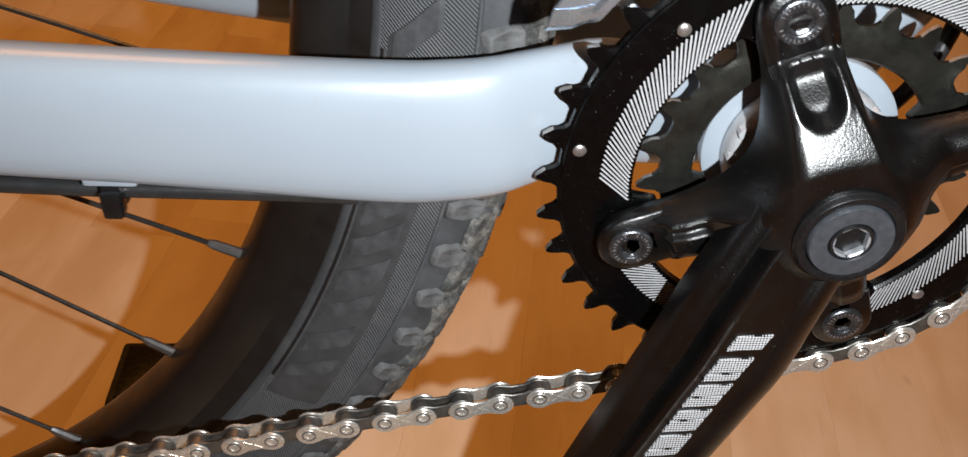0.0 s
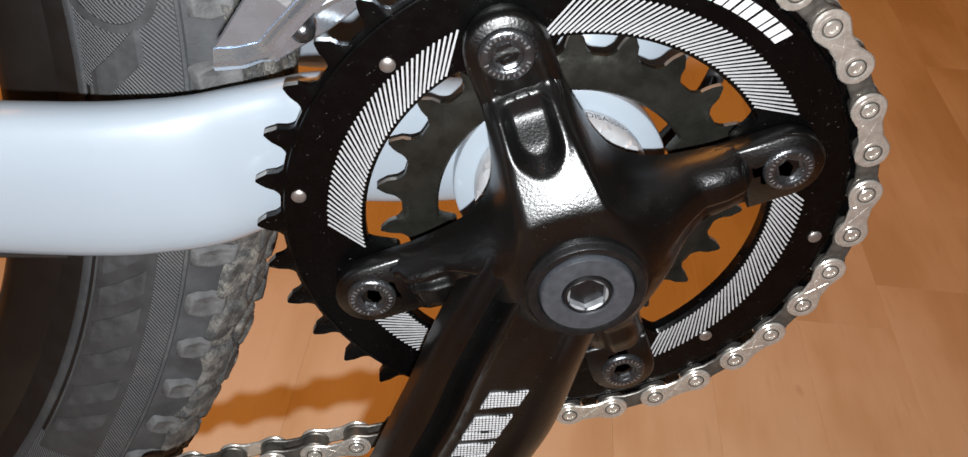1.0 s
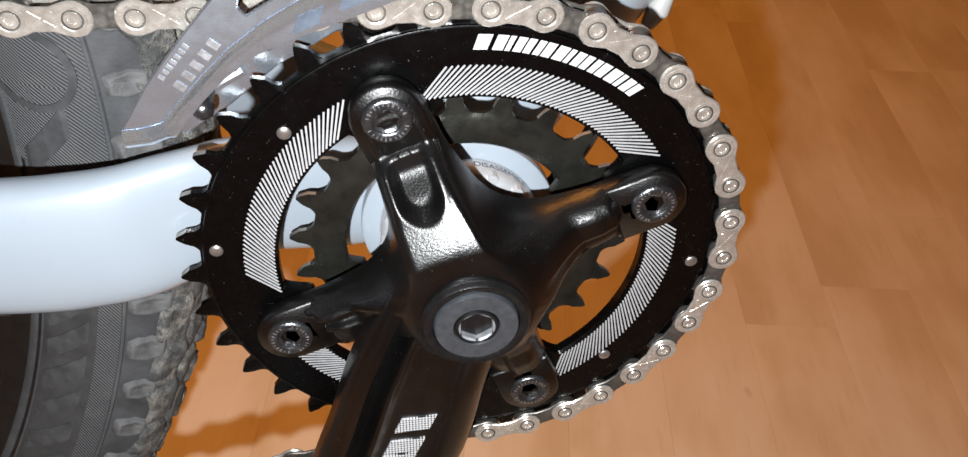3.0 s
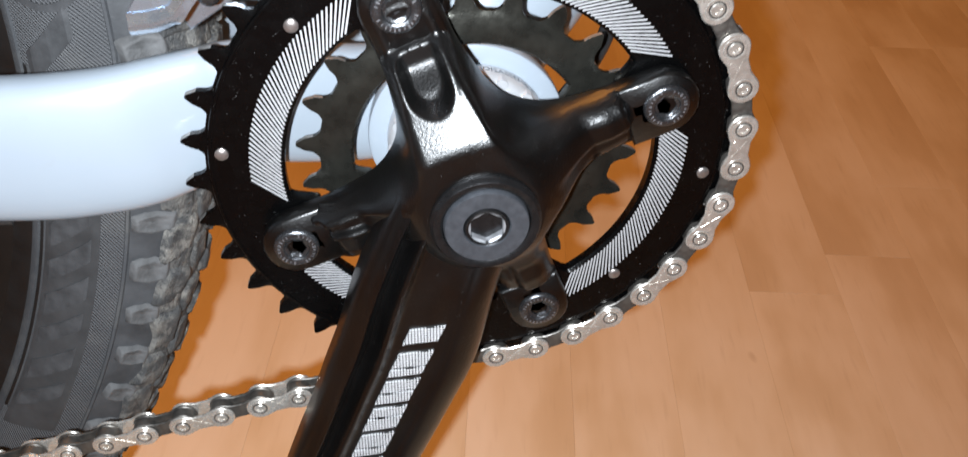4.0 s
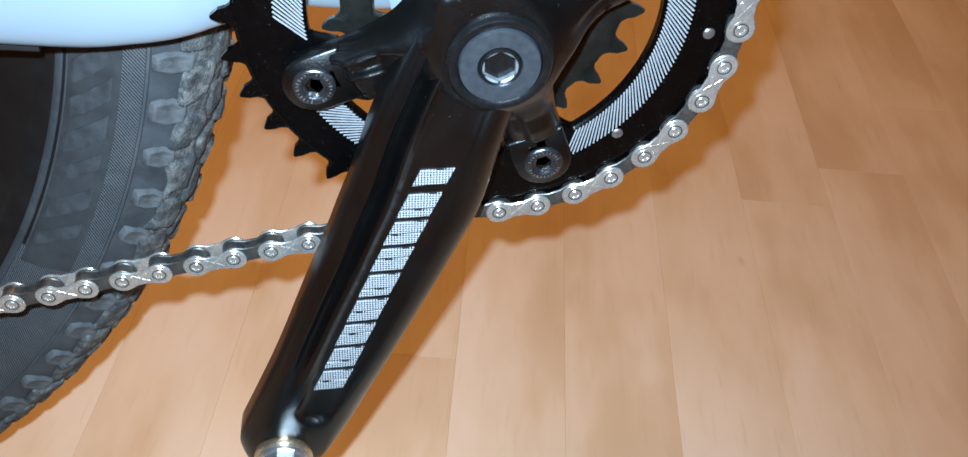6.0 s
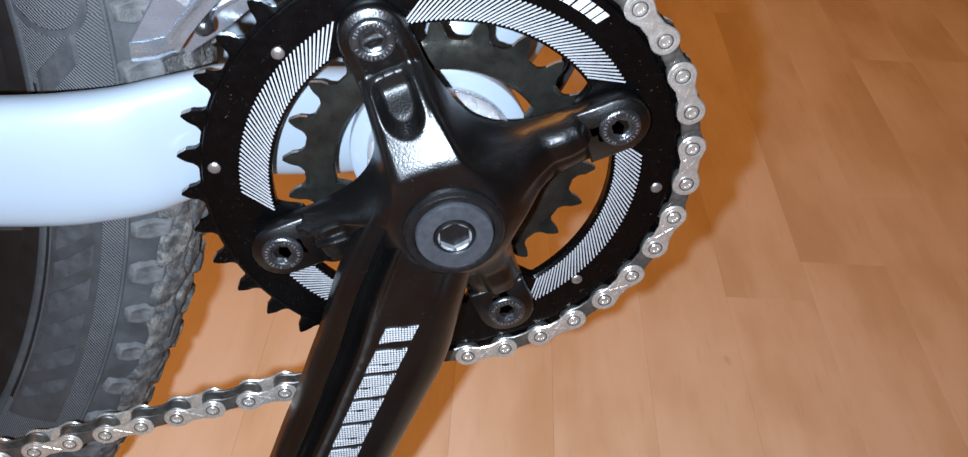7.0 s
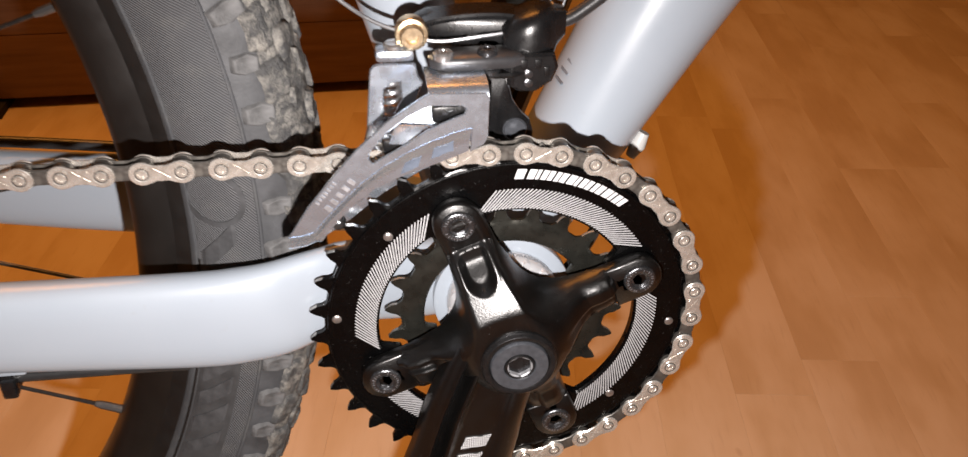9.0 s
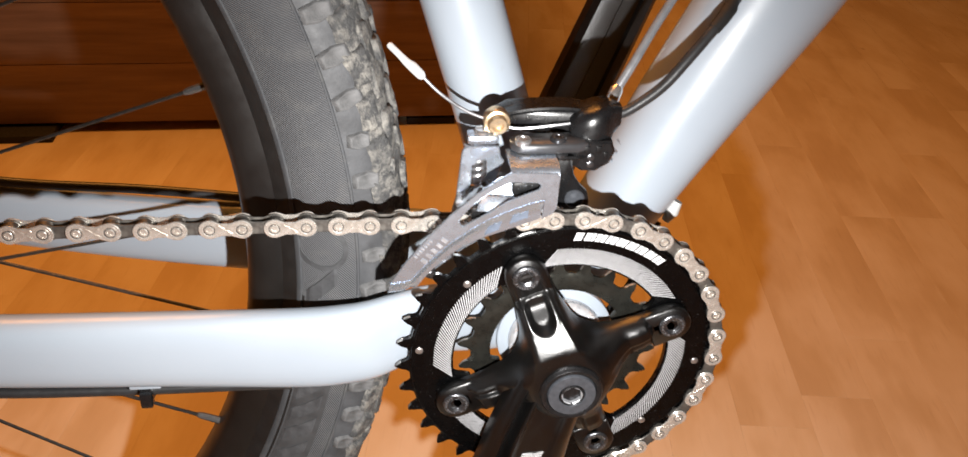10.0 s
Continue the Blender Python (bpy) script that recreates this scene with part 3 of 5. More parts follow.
def build_frame(g):
    # seat tube
    bm = bmesh.new()
    d = Vector((-0.294, 0, 1)).normalized()
    loft(bm, [ellipse_ring(Vector((0.0008, MID, 0)) + d * s * MM, d, r * MM, r * MM, 36) for s, r in ((12, 19), (40, 18), (80, 17.2), (120, 16.9), (300, 16.9))])
    part("seat_tube", bm, PAINT, g)
    # down tube, growing away from the crank axle
    bm = bmesh.new()
    rows = []
    for x, z, ry, rn in ((9.9, 8.6, 21, 17), (25.4, 36.6, 21.5, 18.2), (35.5, 55.0, 22, 19.4), (45.1, 72.6, 22.5, 20.9), (59.5, 98.9, 23, 23.2), (67.4, 112.8, 23.5, 24.2), (80.9, 136.2, 24, 26.1), (94.6, 159.5, 24.5, 27.6), (144.8, 246.0, 25, 30), (215.0, 370.5, 25, 30)):
        rows.append(ellipse_ring(mm(x, 53, z), (0.49, 0, 0.87), ry * MM, rn * MM, 40, 2.15))
    loft(bm, rows)
    part("down_tube", bm, PAINT, g)
    # bottom bracket shell, cups
    bm = bmesh.new()
    lathe_y(bm, [(r * MM, y * MM) for r, y in ((22.0, 17.0), (26.6, 17.1), (27.3, 17.6), (27.5, 18.6), (27.3, 23), (25.5, 28), (24.5, 32), (24.5, 74), (25.5, 78), (27.3, 83), (27.5, 87.4), (26.6, 88.9), (22.0, 89.0))], seg=72)
    part("bottom_bracket_shell", bm, PAINT, g)
    for name, ys in (("bearing_cup", (16.4, 10.6, 9.8)), ("bearing_cup", (89.6, 95, 96))):
        bm = bmesh.new()
        a, b, c = ys
        lathe_y(bm, [(15 * MM, a * MM), (22.3 * MM, a * MM), (22.3 * MM, (a * 0.35 + b * 0.65) * MM), (21.2 * MM, b * MM), (19.4 * MM, c * MM), (13 * MM, c * MM)], seg=72)
        for k in range(16):
            t = 2 * math.pi * k / 16
            ngon_y(bm, 8, 1.6 * MM, b * MM - 0.9 * MM, b * MM + 1.6 * MM, 20.9 * MM * math.cos(t), 20.9 * MM * math.sin(t))
        cup = part(name, bm, CUP, g, "silver bearing cup")
        if a < 50:
            cup_print(cup)
    # weld fillet between the tubes and a small cable-exit plug under the down tube
    bm = bmesh.new()
    ball(bm, mm(8, 53, 22), 27 * MM, 28, 16, (1.0, 0.86, 0.95))
    part("tube_joint", bm, PAINT, g)
    bm = bmesh.new()
    tube(bm, [mm(55.0, 43, 46.0), mm(57.6, 43, 51.0), mm(59.8, 43, 56.2)], [2.0 * MM, 3.4 * MM, 2.2 * MM], 12)
    part("frame_plug", bm, WHITE_CAP, g, "small white plastic plug")
    # chainstays: from the shell back along both sides of the tyre
    for side in (1, -1):
        pts = [(-8, 34, 2, 9, 17), (-34, 28, 5, 8, 18), (-56, 20, 11, 6.8, 18.6), (-66, 16.2, 10.8, 6.4, 19.2), (-76, 12.7, 10.0, 6.7, 19.6), (-86, 9.2, 9.0, 7.5, 20.1), (-98, 7.6, 8.3, 8.1, 20.3), (-116, 6.5, 8.4, 8.4, 20.2), (-170, 4.6, 12.5, 8.8, 18.4), (-250, -1.5, 21.0, 9, 16.6), (-340, -9, 34, 9, 13.5), (-425, -16, 52, 7, 12)]
        rows = []
        line = spine([mm(x, y, z) for x, y, z, _, _ in pts], 4)
        size = spine([(a, b, 0) for *_, a, b in pts], 4)
        for i, p in enumerate(line):
            d = line[min(i + 1, len(line) - 1)] - line[max(i - 1, 0)]
            d.y = 0
            q = p.copy()
            if side < 0:
                q.y = 2 * MID - q.y
            rows.append(ellipse_ring(q, d, size[i].x * MM, size[i].y * MM, 32, 2.7))
        bm = bmesh.new()
        loft(bm, rows)
        part("chainstay", bm, PAINT, g)
    # worn size mark on the down tube, as faint bars
    for k, hgt in enumerate((2.8, 2.8, 2.0, 3.0)):
        bm = bmesh.new()
        c = mm(25.2 + 2.06 * k, 47.0, 78.8 + 3.66 * k)
        d, n = Vector((0.49, 0, 0.87)), Vector((-0.845, -0.24, 0.475)).normalized()
        w = d.cross(n).normalized()
        loft(bm, [[c + d * a * 0.5 * MM + w * b * hgt * MM + n * e * MM for a, b in ((-1, -1), (1, -1), (1, 1), (-1, 1))] for e in (-0.6, 0.25)])
        part("size_mark", bm, GREY_PRINT, g, "faint grey print on the tube", False)


def cup_print(cup):
    """The readable word on the cup, wrapped round it."""
    font = bpy.data.curves.new("cup_word", "FONT")
    font.body, font.size, font.align_x = "DISASSEMBLE", 0.0029, "CENTER"
    tmp = bpy.data.objects.new("cup_word", font)
    scene.collection.objects.link(tmp)
    me = bpy.data.meshes.new_from_object(tmp.evaluated_get(bpy.context.evaluated_depsgraph_get()))
    bpy.data.objects.remove(tmp)
    r = 22.42 * MM
    for v in me.vertices:
        a = radians(60) - v.co.x / r
        y = 13.2 * MM + v.co.y
        v.co = (r * math.cos(a), y - 0.0, r * math.sin(a))
    me.materials.clear()
    me.materials.append(BOLT)
    place_part("printed_word", me, cup, "small black printed word")


def chainring(bm, teeth, root, tip, inner, y0, y1, phase, tabs=(), tab_in=0.0, thin=0.0):
    """A toothed ring: root and tip radii, inner opening, front and back, tooth phase in degrees. Faces of worn teeth get material 1."""
    steps = 20
    rows = []
    total = teeth * steps
    half, seat = 180.0 / teeth, 4.35 * MM
    pin = 12.7 * MM / 2 / math.sin(radians(half))
    for i in range(total):
        deg = phase + 360.0 * i / total
        u = ((i % steps) / steps + 0.5) % 1.0 - 0.5            # 0 at the tip
        off = radians(half - abs(u) * 2 * half)                  # angle from the nearest gap
        wall = math.asin(seat / pin)
        if off < wall:
            out = pin * math.cos(off) - math.sqrt(max(0.0, seat ** 2 - (pin * math.sin(off)) ** 2))
        else:
            top = radians(half) - (0.10 if u < 0 else 0.42) * (radians(half) - wall)
            out = pin * math.cos(wall) + (tip - pin) * min(1.0, (off - wall) / (top - wall)) ** 1.25
        out = max(out, root)
        inn = inner
        for a in tabs:
            dist = abs((deg - a + 180) % 360 - 180)
            inn = min(inn, inner - tab_in * smooth_step(14, 9, dist))
        c, s = math.cos(radians(deg)), math.sin(radians(deg))
        mid = root - 1.6 * MM
        t0, t1 = y0 + thin, y1 - thin
        prof = [(inn + 0.7 * MM, y0), (mid, y0), (root - 0.6 * MM, t0), (out, t0 + 0.25 * MM), (out, t1 - 0.25 * MM), (root - 0.6 * MM, t1), (mid, y1), (inn, y1), (inn, y0 + 0.7 * MM)]
        rows.append([bm.verts.new((r * c, y, r * s)) for r, y in prof])
    n = len(rows[0])
    for i in range(total):
        a, b = rows[i], rows[(i + 1) % total]
        for k in range(n):
            j = (k + 1) % n
            f = bm.faces.new((a[k], a[j], b[j], b[k]))
            if k == 3 and max(a[3].co.length, b[3].co.length) > root + 0.62 * (tip - root):
                f.material_index = 1


# bars of a logo shape: start and end along the line, lower and upper edge as shares of its height
LOGO_BARS = (
    ((1.6, -1.4, 0.0, 1.0),),
    ((2.0, 0.55, 0.0, 1.0), (0.15, -1.8, 0.0, 1.0)),
    ((2.0, -0.3, 0.0, 1.0), (-0.7, -1.8, 0.0, 1.0)),
    ((2.0, 0.2, 0.0, 1.0), (-0.2, -1.8, 0.0, 1.0)),
)


def build_crankset(g):
    # large chainring
    bm = bmesh.new()
    chainring(bm, 36, 69.2 * MM, 75.2 * MM, 49.3 * MM, FACE, FACE + 3.6 * MM, PIN0 + 5.0, BOLTS, 7 * MM, 0.7 * MM)
    ring = part("large_chainring", bm, (ANO, TOOTH), g, "black 36-tooth chainring with milled white stripes", True, 30)
    # milled stripes between the spider's arms
    for a0, a1 in ((35, 101), (124, 187), (-58, 11), (212, 258)):
        bm = bmesh.new()
        step = 1.42
        for k in range(int((a1 - a0) / step)):
            a = radians(a0 + k * step)
            way = a - radians(45)
            mid = Vector((54.2 * MM * math.cos(a), 0, 54.2 * MM * math.sin(a)))
            d = Vector((math.cos(way), 0, math.sin(way)))
            w = Vector((-d.z, 0, d.x)) * 0.235 * MM
            # clip to the band
            reach = []
            for sgn in (1, -1):
                s = 0.0
                while 50.4 * MM < (mid + d * sgn * s).length < 58.2 * MM and s < 8 * MM:
                    s += 0.15 * MM
                reach.append(s)
            p, q = mid + d * reach[0], mid - d * reach[1]
            lo, hi = Vector((0, FACE - 0.12 * MM, 0)), Vector((0, FACE + 0.3 * MM, 0))
            loft(bm, [[p + w + e, p - w + e, q - w + e, q + w + e] for e in (lo, hi)])
        part("stripe_band", bm, STRIPE, ring, "milled bright slanted stripes", False)
    # maker's mark on the ring as plain slanted shapes
    for k in range(9):
        bm = bmesh.new()
        deg = 87.0 - k * 4.4
        for d0, d1, r0, r1 in LOGO_BARS[0 if k == 0 else 1 + k % 3]:
            outline = []
            for da, r in ((d0, 62.2 + 3.9 * r0), (d1, 62.2 + 3.9 * r0), (d1 - 1.0, 62.2 + 3.9 * r1), (d0 - 1.0, 62.2 + 3.9 * r1)):
                a = radians(deg + da + 0.5)
                outline.append((r * MM * math.cos(a), r * MM * math.sin(a)))
            slab(bm, outline, FACE - 0.08 * MM, FACE + 0.3 * MM)
        part("logo_shape", bm, PRINT, ring, "plain white logo shape", False)
    for x, z in ((-43.8, 42.0), (-64.6, 7.2), (64.2, -6.6), (43.0, -42.0)):
        bm = bmesh.new()
        lathe_y(bm, [(1.75 * MM, FACE + 0.5 * MM), (1.75 * MM, FACE - 0.35 * MM), (1.35 * MM, FACE - 0.7 * MM), (0.5 * MM, FACE - 0.8 * MM)], x * MM, z * MM, 18)
        part("rivet", bm, RIVET, ring, "small steel shifting rivet")
    # turned step below the teeth
    bm = bmesh.new()
    lathe_y(bm, [(r * MM, FACE - h * MM) for r, h in ((67.2, -0.3), (67.5, 0.16), (67.9, 0.2), (68.3, 0.05), (68.5, -0.3))], seg=180, caps=False)
    part("turned_edge", bm, ANO, ring)
    # small chainring behind it
    bm = bmesh.new()
    chainring(bm, 22, 40.6 * MM, 47.0 * MM, 31.6 * MM, FACE + 6.8 * MM, FACE + 9.6 * MM, 11.2, BOLTS, 4 * MM, 0.5 * MM)
    part("small_chainring", bm, (DARK_STEEL, TOOTH), g, "dark steel 22-tooth chainring", True, 30)
    # forged arm and spider
    bm = bmesh.new()
    spider(bm)
    crank_body(bm)
    arm = part("crank_arm", bm, FORGED, g, "black forged crank arm with four-armed spider", True, 52)
    for k in range(9):
        crank_mark(k, arm)
    for a in BOLTS:
        bolt_tab(a, g)
        chainring_bolt(a, g)
    # collar, washer and bolt on the axle
    bm = bmesh.new()
    rings = []
    for r, y, knurl in ((13.9, -18, 0), (13.9, -23.2, 0), (13.75, -23.5, 0.22), (13.4, -24.4, 0.22), (13.0, -24.7, 0), (11.8, -24.7, 0), (11.0, -24.2, 0), (10.7, -23.2, 0)):
        rings.append([mm((r - knurl * (k % 2)) * math.cos(math.pi * k / 90), y, (r - knurl * (k % 2)) * math.sin(math.pi * k / 90)) for k in range(180)])
    loft(bm, rings)
    part("axle_collar", bm, COLLAR, g, "black knurled axle collar")
    bm = bmesh.new()
    lathe_y(bm, [(10.7 * MM, -22.6 * MM), (10.6 * MM, -24.8 * MM), (10.3 * MM, -25.2 * MM), (6.0 * MM, -25.2 * MM), (5.7 * MM, -24.7 * MM)], seg=64, caps=False)
    part("axle_washer", bm, CAP, g, "grey alloy self-extractor ring")
    bm = bmesh.new()
    lathe_y(bm, [(5.7 * MM, -22.6 * MM), (5.6 * MM, -25.0 * MM), (5.3 * MM, -25.5 * MM), (5.0 * MM, -25.3 * MM)], seg=48, caps=False)
    lathe_y(bm, [(5.0 * MM, -25.3 * MM), (4.6 * MM, -25.15 * MM), (4.45 * MM, -24.5 * MM)], seg=48, caps=False)
    bolt = part("axle_bolt", bm, COLLAR, g, "black hex-socket axle bolt", True, 25)
    # separate socket, coloured lighter for the torchlight on its faces
    bm = bmesh.new()
    socket(bm, 4.6, 4.0, -25.2, -20.2, 0, 0, 2)
    part("hex_socket", bm, STEEL_BOLT, bolt, "socket in paler steel that stands for its lit faces", True, 25)
    # axle and the other crank arm
    bm = bmesh.new()
    lathe_y(bm, [(10 * MM, -16 * MM), (12 * MM, -15 * MM), (12 * MM, 125 * MM), (10 * MM, 126 * MM)], seg=32)
    part("axle", bm, DARK_STEEL, g)
    bm = bmesh.new()
    a = radians(CRANK - 180)
    u, v = Vector((math.cos(a), 0, math.sin(a))), Vector((-math.sin(a), 0, math.cos(a)))
    rows = []
    for s, hw, y in ((-16, 12, 118), (0, 17, 119), (30, 17.5, 121), (90, 16.5, 126), (140, 15.5, 131), (165, 15, 133), (184, 10, 133)):
        c = u * s * MM + mm(-6, y, 0)
        prof = [(-1, 4), (-0.96, -4), (-0.8, -6.6), (-0.5, -7), (-0.42, -5), (0.1, -5), (0.18, -7), (0.55, -7), (0.8, -6.4), (0.97, -3), (1, 5), (0.7, 7), (-0.7, 7)]
        rows.append([c + v * (p * hw * MM) + Vector((0, q * MM, 0)) for p, q in prof])
    loft(bm, rows)
    part("left_crank_arm", bm, FORGED, g, "black left crank arm behind the frame", True, 30)


def spider_shape(x, z):
    """Distance-like field of the spider's outline: negative inside (mm)."""
    d = math.hypot(x, z) - 21.0
    k = 8.0
    for a in BOLTS:
        ca, sa = math.cos(radians(a)), math.sin(radians(a))
        u, v = x * ca + z * sa, -x * sa + z * ca
        t = min(1.0, max(0.0, u / 50.0))
        w = 13.0 - 3.6 * smooth_step(0.3, 0.84, t) if a == BOLTS[0] else 12.2 - 3.3 * smooth_step(0.25, 0.8, t)
        if a == BOLTS[3]:      # broader below, where it meets the crank
            w += 3.4 * smooth_step(0.0, 8.0, v) * smooth_step(47.0, 40.0, u)
        e = math.hypot(u - 50.0 * t, v) - w
        h = min(1.0, max(0.0, 0.5 + 0.5 * (d - e) / k))
        d = d * (1 - h) + e * h - k * h * (1 - h)
    return d


SPINE = (math.cos(radians(109.0)), math.sin(radians(109.0)))


def spider_top(x, z, depth):
    """Front surface of the spider (mm, negative towards the viewer)."""
    r = math.hypot(x, z)
    if r < 7.0:      # bored for the axle bolt
        return -17.0
    along, aside = x * SPINE[0] + z * SPINE[1], abs(-x * SPINE[1] + z * SPINE[0])
    # the upper arm runs flat out of the hub and then dives; the others fall away sooner
    run = min(1.0, max(0.0, (0.6 * along + 0.4 * r - 20.5) / 21.0))
    spine = -22.4 + 13.8 * (run * run * 1.1 / (run + 0.1) if run > 0 else 0.0)
    other = -22.4 + 14.0 * (0.4 * smooth_step(13.5, 32.0, r) + 0.6 * min(1.0, max(0.0, (r - 14.5) / 17.0)))
    low = max(smooth_step(7.5, 18.0, aside), smooth_step(6.0, -6.0, along))
    top = spine + (other - spine) * low
    top += 1.0 * smooth_step(36, 41, r) + 3.4 * smooth_step(40.6, 43.6, r)
    e = min(1.0, max(0.0, depth / (3.4 + 2.4 * low)))
    y = top * math.sqrt(max(0.0, 1 - (1 - e) ** 2))
    for a in BOLTS:
        ca, sa = math.cos(radians(a)), math.sin(radians(a))
        u, v = x * ca + z * sa, -x * sa + z * ca
        if u > 0 and a != BOLTS[0]:
            # a side arm: a raised upper rib, a hollow under it and a lower edge that falls away
            up = v if ca > 0 else -v
            k = smooth_step(18.0, 27.0, u) * smooth_step(45.0, 43.6, u)
            shape = 2.6 * smooth_step(0.0, -3.0, up)
            if a == BOLTS[3] and up > -1.0:
                shape -= 2.4 * smooth_step(0.6, 2.4, depth) * smooth_step(6.2, 3.2, depth)
                shape += 2.6 * smooth_step(3.2, 6.2, depth) * smooth_step(-1.0, 1.0, up) * smooth_step(24.0, 33.0, u)
            y = min(-1.0, y + k * shape)
        elif u > 0:
            slot = math.hypot(u - min(46.0, max(34.5, u)), v) - 4.9
            floor = -5.4 - 6.5 * (1 - smooth_step(30.0, 38.5, u))
            y += (max(y + 0.6, floor) - y) * smooth_step(0.9, -1.6, slot)
            y -= 0.3 * smooth_step(1.4, 0.0, abs(slot - 1.2)) * smooth_step(28, 34, u)
    return y


def spider(bm):
    nt, nr = 540, 110
    rim = []
    for i in range(nt):
        a = 2 * math.pi * i / nt
        c, s = math.cos(a), math.sin(a)
        r = 64.0
        while r > 8.0 and spider_shape(r * c, r * s) > 0:
            r -= 0.6
        lo, hi = r, r + 0.6
        for _ in range(12):
            m = (lo + hi) / 2
            lo, hi = (m, hi) if spider_shape(m * c, m * s) < 0 else (lo, m)
        rim.append(lo)
    grid = []
    for i in range(nt):
        a = 2 * math.pi * i / nt
        c, s = math.cos(a), math.sin(a)
        row = []
        for k in range(nr):
            f = (k + 1) / nr
            r = rim[i] * (1 - (1 - f) ** 1.35)
            x, z = r * c, r * s
            row.append(bm.verts.new(mm(x, spider_top(x, z, -spider_shape(x, z)) if k < nr - 1 else 0.0, z)))
        row.append(bm.verts.new(mm(rim[i] * c, 1.2, rim[i] * s)))
        row.append(bm.verts.new(mm(rim[i] * c * 0.9, 2.0, rim[i] * s * 0.9)))
        grid.append(row)
    hub = bm.verts.new(mm(0, -17.0, 0))
    back = bm.verts.new(mm(0, 2.0, 0))
    for i in range(nt):
        p, q = grid[i], grid[(i + 1) % nt]
        bm.faces.new((hub, p[0], q[0]))
        bm.faces.new((back, q[-1], p[-1]))
        for k in range(len(p) - 1):
            bm.faces.new((p[k], p[k + 1], q[k + 1], q[k]))


def crank_axes():
    a = radians(CRANK)
    return Vector((math.cos(a), 0, math.sin(a))), Vector((-math.sin(a), 0, math.cos(a)))


def crank_face(s):
    """Height of the crank's face along the arm (mm)."""
    return -22.5 - 1.5 * smooth_step(0, 60, s) - 7.0 * smooth_step(40, 170, s)


def crank_edges(s):
    left = -20.6 - 0.8 * smooth_step(-10, 20, s) + 2.7 * smooth_step(28, 62, s) + 1.5 * smooth_step(58, 88, s) + 1.8 * smooth_step(84, 140, s)
    right = 13.8 + 6.4 * smooth_step(12, 55, s) - 1.5 * smooth_step(70, 140, s) - 1.4 * smooth_step(140, 180, s)
    return left, right


def crank_body(bm):
    u, v = crank_axes()
    rows = []
    prof = [(-1.0, 14.5), (-1.0, 9.5), (-0.985, 6.8), (-0.94, 4.8), (-0.87, 3.4), (-0.79, 2.6), (-0.75, 1.9), (-0.71, 2.3), (-0.66, 3.7), (-0.6, 4.3), (-0.54, 3.2), (-0.49, 1.2), (-0.45, 0.1), (-0.40, 0.2), (-0.33, 1.4), (-0.27, 1.7), (-0.12, 1.7), (-0.02, 1.7), (0.08, 1.6), (0.18, 1.6), (0.28, 1.6), (0.36, 1.5), (0.44, 1.2), (0.5, 0.2), (0.60, 0.0), (0.76, 0.9), (0.9, 3.0), (0.97, 5.6), (1.0, 9.0), (1.0, 14.5), (0.8, 15.5), (-0.8, 15.5)]
    curve = []
    for i in range(len(prof)):
        p0, p1, p2, p3 = (prof[(i + k) % len(prof)] for k in (-1, 0, 1, 2))
        curve.append(p1)
        if 1 <= i <= 27:
            curve.append(tuple((-p0[k] + 9 * p1[k] + 9 * p2[k] - p3[k]) / 16 for k in (0, 1)))
    for s in [-12, -9, -6, -3, 0, 3] + [6 + 4 * k for k in range(34)] + [139 + 1.25 * k for k in range(12)] + [156, 160, 164, 168, 171, 174.5, 177, 179.5, 181.5, 183.2, 184.5, 185.5, 186.3, 186.8]:
        l, r = crank_edges(s)
        end = 1.0
        if s > 168.5:
            end = math.sqrt(max(0.01, 1 - ((s - 168.5) / 18.5) ** 2))
        c, hw = (l + r) / 2, (r - l) / 2 * end
        fade = smooth_step(112, 146, s)
        ring = []
        for p, q in curve:
            if p < -0.3 and q <= 6.8:      # ridges stand higher towards the hub
                q += (1.2 * math.exp(-((p + 0.6) / 0.055) ** 2) - 0.9 * math.exp(-((p + 0.76) / 0.05) ** 2) - 0.5 * math.exp(-((p + 0.43) / 0.05) ** 2)) * smooth_step(105, 45, s)
            if q <= 9.4:
                dome = 0.4 + 6.4 * abs(p) ** 5
                if -0.28 <= p <= 0.46:       # the printed panel ends in a round scoop
                    stop = 152.0 - 4.5 * ((p - 0.1) / 0.36) ** 2
                    sunk = q + 1.3 * smooth_step(124, 144, s) * (1 - ((p - 0.1) / 0.36) ** 4)
                    q = sunk + (dome - sunk) * smooth_step(stop - 2.6, stop, s)
                else:
                    q = q + (dome - q) * fade
            # near the hub the face sinks under the spider's own surface
            sunk_root = 9.0 * smooth_step(9.0, -14.0, s) + 1.6 * smooth_step(26, 8, s)
            ring.append(mm(0, crank_face(s) + q + (1 - end) * 3.0 + sunk_root, 0) + u * s * MM + v * ((c + p * hw) * MM))
        rows.append(ring)
    loft(bm, rows)


